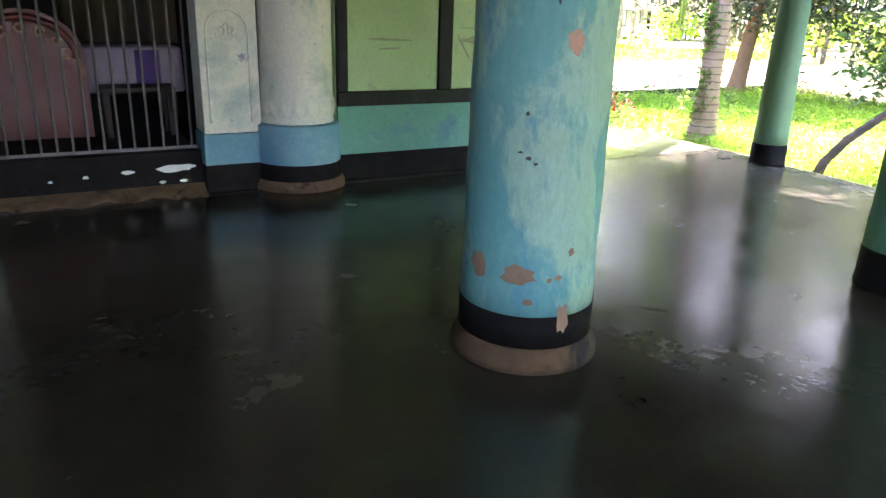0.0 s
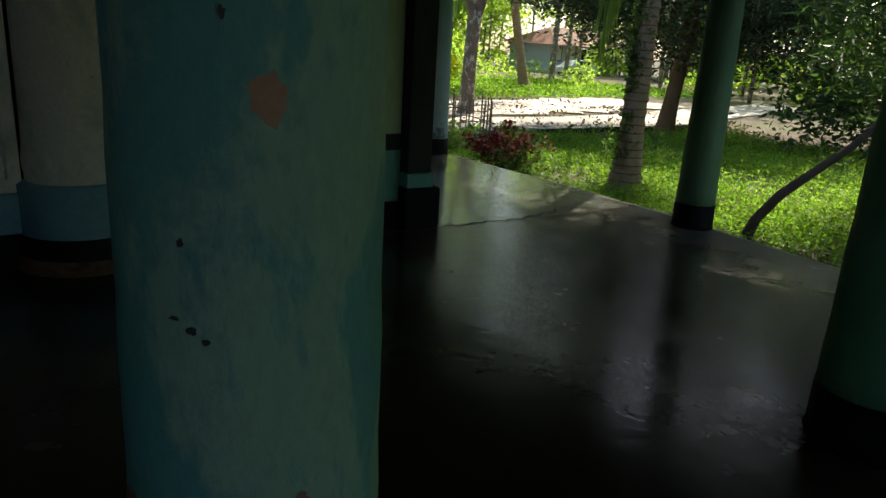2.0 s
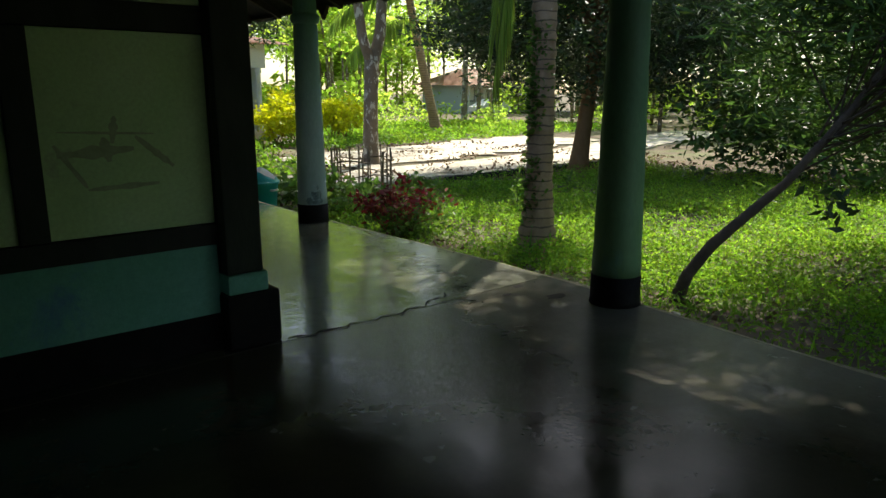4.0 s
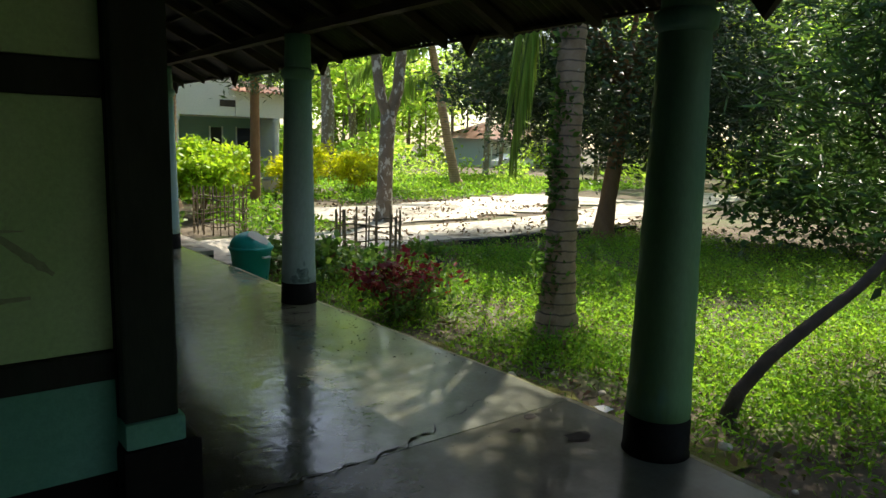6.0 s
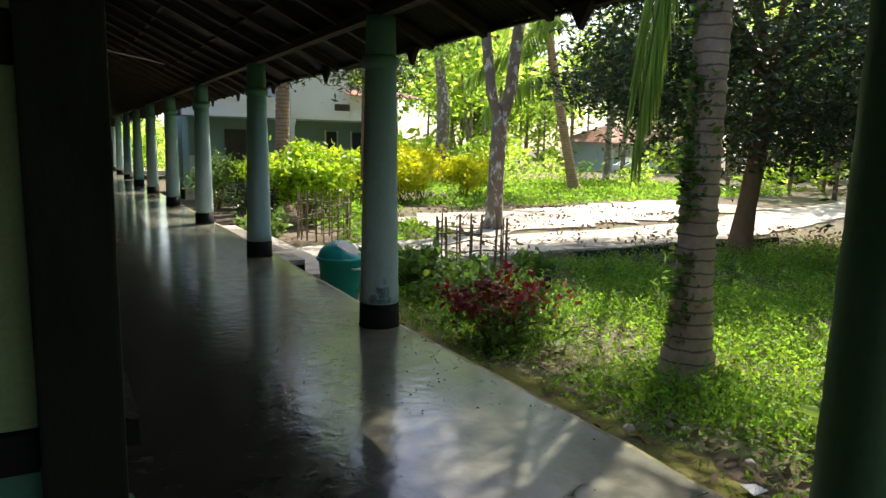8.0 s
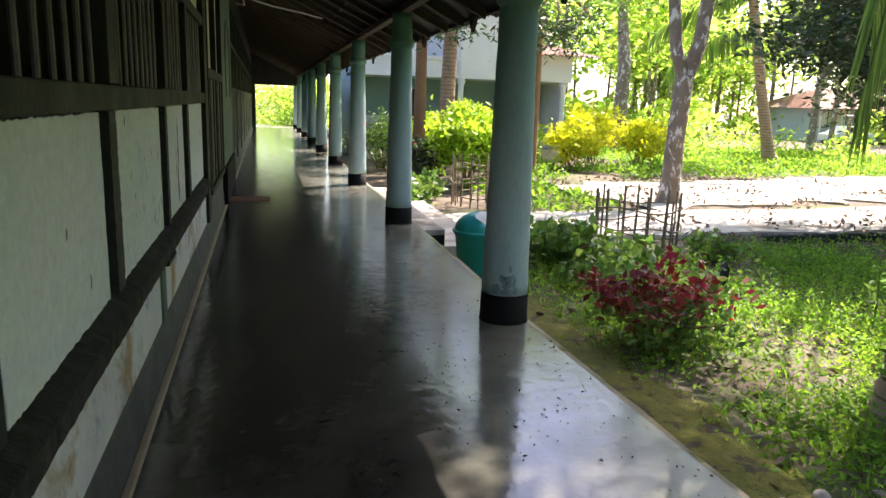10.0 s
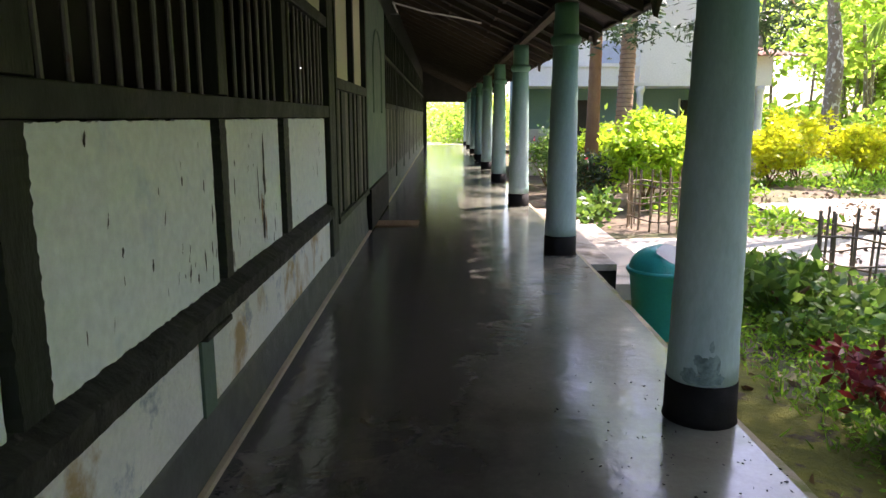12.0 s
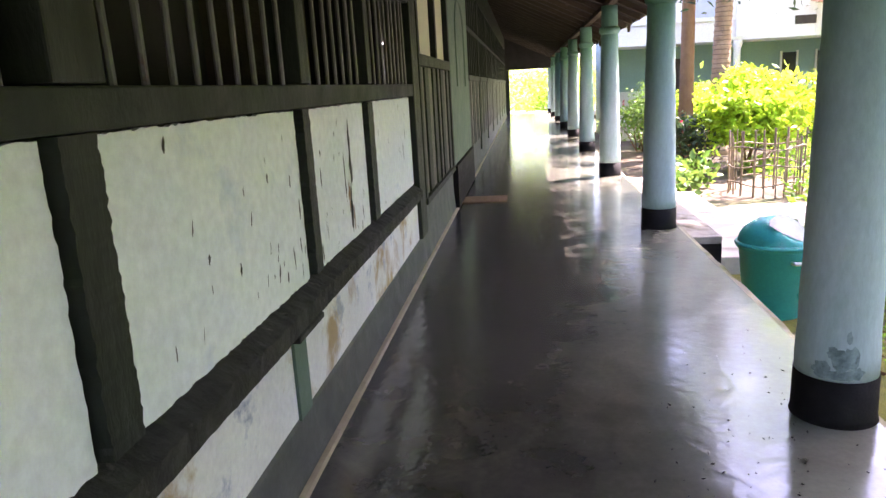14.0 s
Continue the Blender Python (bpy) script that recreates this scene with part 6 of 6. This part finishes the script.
def blue_house():
    h = thing("blue_house", (43.6, 51.8, GROUND), "pale blue single-storey house with rusty tin roof behind the trees", "house")
    part("wall", box(0, 9.5, 0, 6, 0, 2.9), M_PALEBLUE, h)
    for x in (0.5, 2.3, 4.2, 6.1, 8.0):
        wo = part("window", box(x, x + 0.95, -0.03, -0.003, 1.25, 2.45), M_WHITEHOUSE if x in (0.5, 2.3) else M_GLASS, h, "shuttered window")
        part("frame", box(x - 0.07, x, -0.05, -0.002, 1.2, 2.5), M_DARKWOOD, wo)
        part("frame", box(x + 0.95, x + 1.02, -0.05, -0.002, 1.2, 2.5), M_DARKWOOD, wo)
        part("sill", box(x - 0.07, x + 1.02, -0.06, -0.002, 1.12, 1.2), M_DARKWOOD, wo)
    for x in (0.0, 2.0, 3.9, 5.8, 7.7, 9.4):
        part("post", box(x - 0.06, x + 0.06, -1.0, -0.88, 0, 2.75), M_WHITEHOUSE, h)
    bm = bmesh.new()
    v = [bm.verts.new(p) for p in ((-0.6, -1.4, 2.6), (10.1, -1.4, 2.6), (7.0, 3.0, 4.3), (2.4, 3.0, 4.3), (-0.6, 7.0, 2.7), (10.1, 7.0, 2.7))]
    bm.faces.new((v[0], v[1], v[2], v[3]))
    bm.faces.new((v[3], v[2], v[5], v[4]))
    bm.faces.new((v[0], v[3], v[4]))
    bm.faces.new((v[1], v[5], v[2]))
    bmesh.ops.solidify(bm, geom=bm.faces[:], thickness=0.06)
    part("roof", bm, M_RUSTROOF, h, "rusty red and pale tin roof")


blue_house()


def parked_car():
    c = thing("parked_car", (42.6, 47.0, GROUND), "small white car parked by the blue house", "car")
    prof = [(-1.9, 0.3), (-1.9, 0.75), (-1.2, 0.9), (-0.7, 1.35), (0.7, 1.38), (1.3, 0.92), (1.9, 0.8), (1.9, 0.3)]
    bm = bmesh.new()
    a = [bm.verts.new((x, -0.75, z)) for x, z in prof]
    b = [bm.verts.new((x, 0.75, z)) for x, z in prof]
    bm.faces.new(a)
    bm.faces.new(b[::-1])
    for i in range(len(prof)):
        bm.faces.new((a[i], b[i], b[(i + 1) % len(prof)], a[(i + 1) % len(prof)]))
    part("body", bm, M_CARWHITE, c, bevel=0.05)
    part("side_window", box(-0.75, 0.85, -0.765, -0.755, 0.95, 1.28), M_GLASS, c)
    for x in (-1.2, 1.2):
        for y in (-0.78, 0.62):
            bm = lathe([(0.28, 0), (0.3, 0.03), (0.3, 0.13), (0.28, 0.16)], 20)
            bmesh.ops.rotate(bm, verts=bm.verts[:], cent=(0, 0, 0), matrix=Matrix.Rotation(radians(-90), 3, "X"))
            bmesh.ops.translate(bm, verts=bm.verts[:], vec=(x, y, 0.3))
            part("wheel", bm, M_RUBBER, c, "", True)


parked_car()


# ---- woods and hedges round the garden ----
def woods():
    rng = np.random.default_rng(200)
    bm = bmesh.new()
    pts = []
    spots = []
    for k in range(210):
        a = rng.uniform(-0.75, 1.25)
        d = rng.uniform(33, 75)
        x, y = d * math.cos(a) * 0.95 + 2, d * math.sin(a) + 6
        if x < 4 and y < 60 or (28 < x < 48 and 34 < y < 54) or (30 < d < 60 and 0.64 < a < 0.97):
            continue
        spots.append((x, y))
        h = rng.uniform(8, 15)
        add_tube(bm, [(x, y, GROUND), (x + rng.normal() * 0.4, y, h * 0.5), (x + rng.normal() * 0.8, y, h)], [0.12, 0.09, 0.05], 6)
        c, _ = clumps(rng, np.array([x, y, h * 0.72]), np.array([2.8, 2.8, h * 0.3]), 20, 28, 0.8)
        pts.append(c)
        if rng.random() < 0.6:
            c, _ = clumps(rng, np.array([x + rng.normal(), y, 1.0]), np.array([2.2, 2.2, 1.4]), 10, 24, 0.5)
            pts.append(c)
    for k in range(60):
        a = rng.uniform(0.58, 1.05)
        d = rng.uniform(62, 80)
        x, y = d * math.cos(a) * 0.95 + 2, d * math.sin(a) + 6
        if 40 < x < 57 and 46 < y < 62:
            continue
        h = rng.uniform(9, 17)
        add_tube(bm, [(x, y, GROUND), (x + rng.normal() * 0.4, y, h * 0.5), (x + rng.normal() * 0.8, y, h)], [0.14, 0.1, 0.05], 6)
        c, _ = clumps(rng, np.array([x, y, h * 0.6]), np.array([3.0, 3.0, h * 0.42]), 34, 26, 0.8)
        pts.append(c)
    tr = part("far_trunks", bm, M_BARK, None, "", True)
    tagged(tr, "thin grey trunks of the woods behind the houses", "trees", kind="stuff")
    ob = leaves("far_woods", np.concatenate(pts), 0.55, M_WOODS, None, 0.5, 0.1, 201)
    tagged(ob, "sunlit green foliage of the woods around the garden", "trees", kind="stuff")
    # undergrowth hedge across the lawn and past the path
    pts = []
    for k in range(60):
        x, y = 15.5 + rng.normal() * 1.6, -8 + 19 * rng.random()
        if y > 8:
            x += (y - 8) * 0.9
        c, _ = clumps(rng, np.array([x, y, 0.7]), np.array([1.3, 1.3, 1.2]), 16, 30, 0.32)
        pts.append(c[c[:, 2] > GROUND])
    for k in range(70):
        x, y = 18.0 + rng.normal() * 1.6, -12 + 21 * rng.random()
        c, _ = clumps(rng, np.array([x, y, 3.6]), np.array([2.2, 2.2, 2.6]), 18, 30, 0.5)
        pts.append(c[c[:, 2] > GROUND])
    for k in range(16):
        x, y = 5.5 + 9 * rng.random(), -9 + 4 * rng.random()
        c, _ = clumps(rng, np.array([x, y, 2.6]), np.array([1.8, 1.8, 2.6]), 18, 30, 0.45)
        pts.append(c[c[:, 2] > GROUND])
    ob = leaves("hedge", np.concatenate(pts), 0.2, M_OLEANDER, None, 0.4, 0.1, 202)
    tagged(ob, "dense dark green hedge at the edge of the lawn", "hedge", kind="stuff")
    pts = []
    for k in range(46):
        x, y = 17 + 20 * rng.random(), 27 + 14 * rng.random()
        if 0.85 < (y - 2.5) / (x + 0.2) < 1.3 and y > 30:
            continue
        c, _ = clumps(rng, np.array([x, y, 0.1]), np.array([1.3, 1.3, 0.9]), 12, 24, 0.3)
        pts.append(c[c[:, 2] > GROUND])
    for k in range(24):
        x, y = rng.uniform(-1, 5), 46 + rng.normal() * 1.5
        c, _ = clumps(rng, np.array([x, y, 1.1]), np.array([1.3, 1.3, 1.6]), 16, 26, 0.35)
        pts.append(c[c[:, 2] > GROUND])
    ob = leaves("undergrowth", np.concatenate(pts), 0.22, M_WOODS, None, 0.45, 0.2, 203)
    tagged(ob, "bright green undergrowth and shrubs beyond the yard", "undergrowth", kind="stuff")
    # slim trunks standing in the middle distance
    for i, (x, y, r, h) in enumerate(((27.0, 33.0, 0.16, 7), (30.5, 35.5, 0.13, 6), (17.0, 34.0, 0.3, 8), (15.2, 37.0, 0.12, 8), (33.0, 37.0, 0.1, 6))):
        crown_tree("yard_tree", (x, y, GROUND), [([(0, 0, -0.1), (0.1, 0, h * 0.5), (-0.4 if i == 2 else 0.2, 0.1, h)], [r * 1.2, r, r * 0.6])], [((0, 0, h + 0.6), (2.2, 2.2, 1.8), 46, 40, 0.5)], 0.3,
                   (M_BARK, M_WOODS), "slim grey tree trunk with light green leaves beyond the yard", 120 + i)


woods()
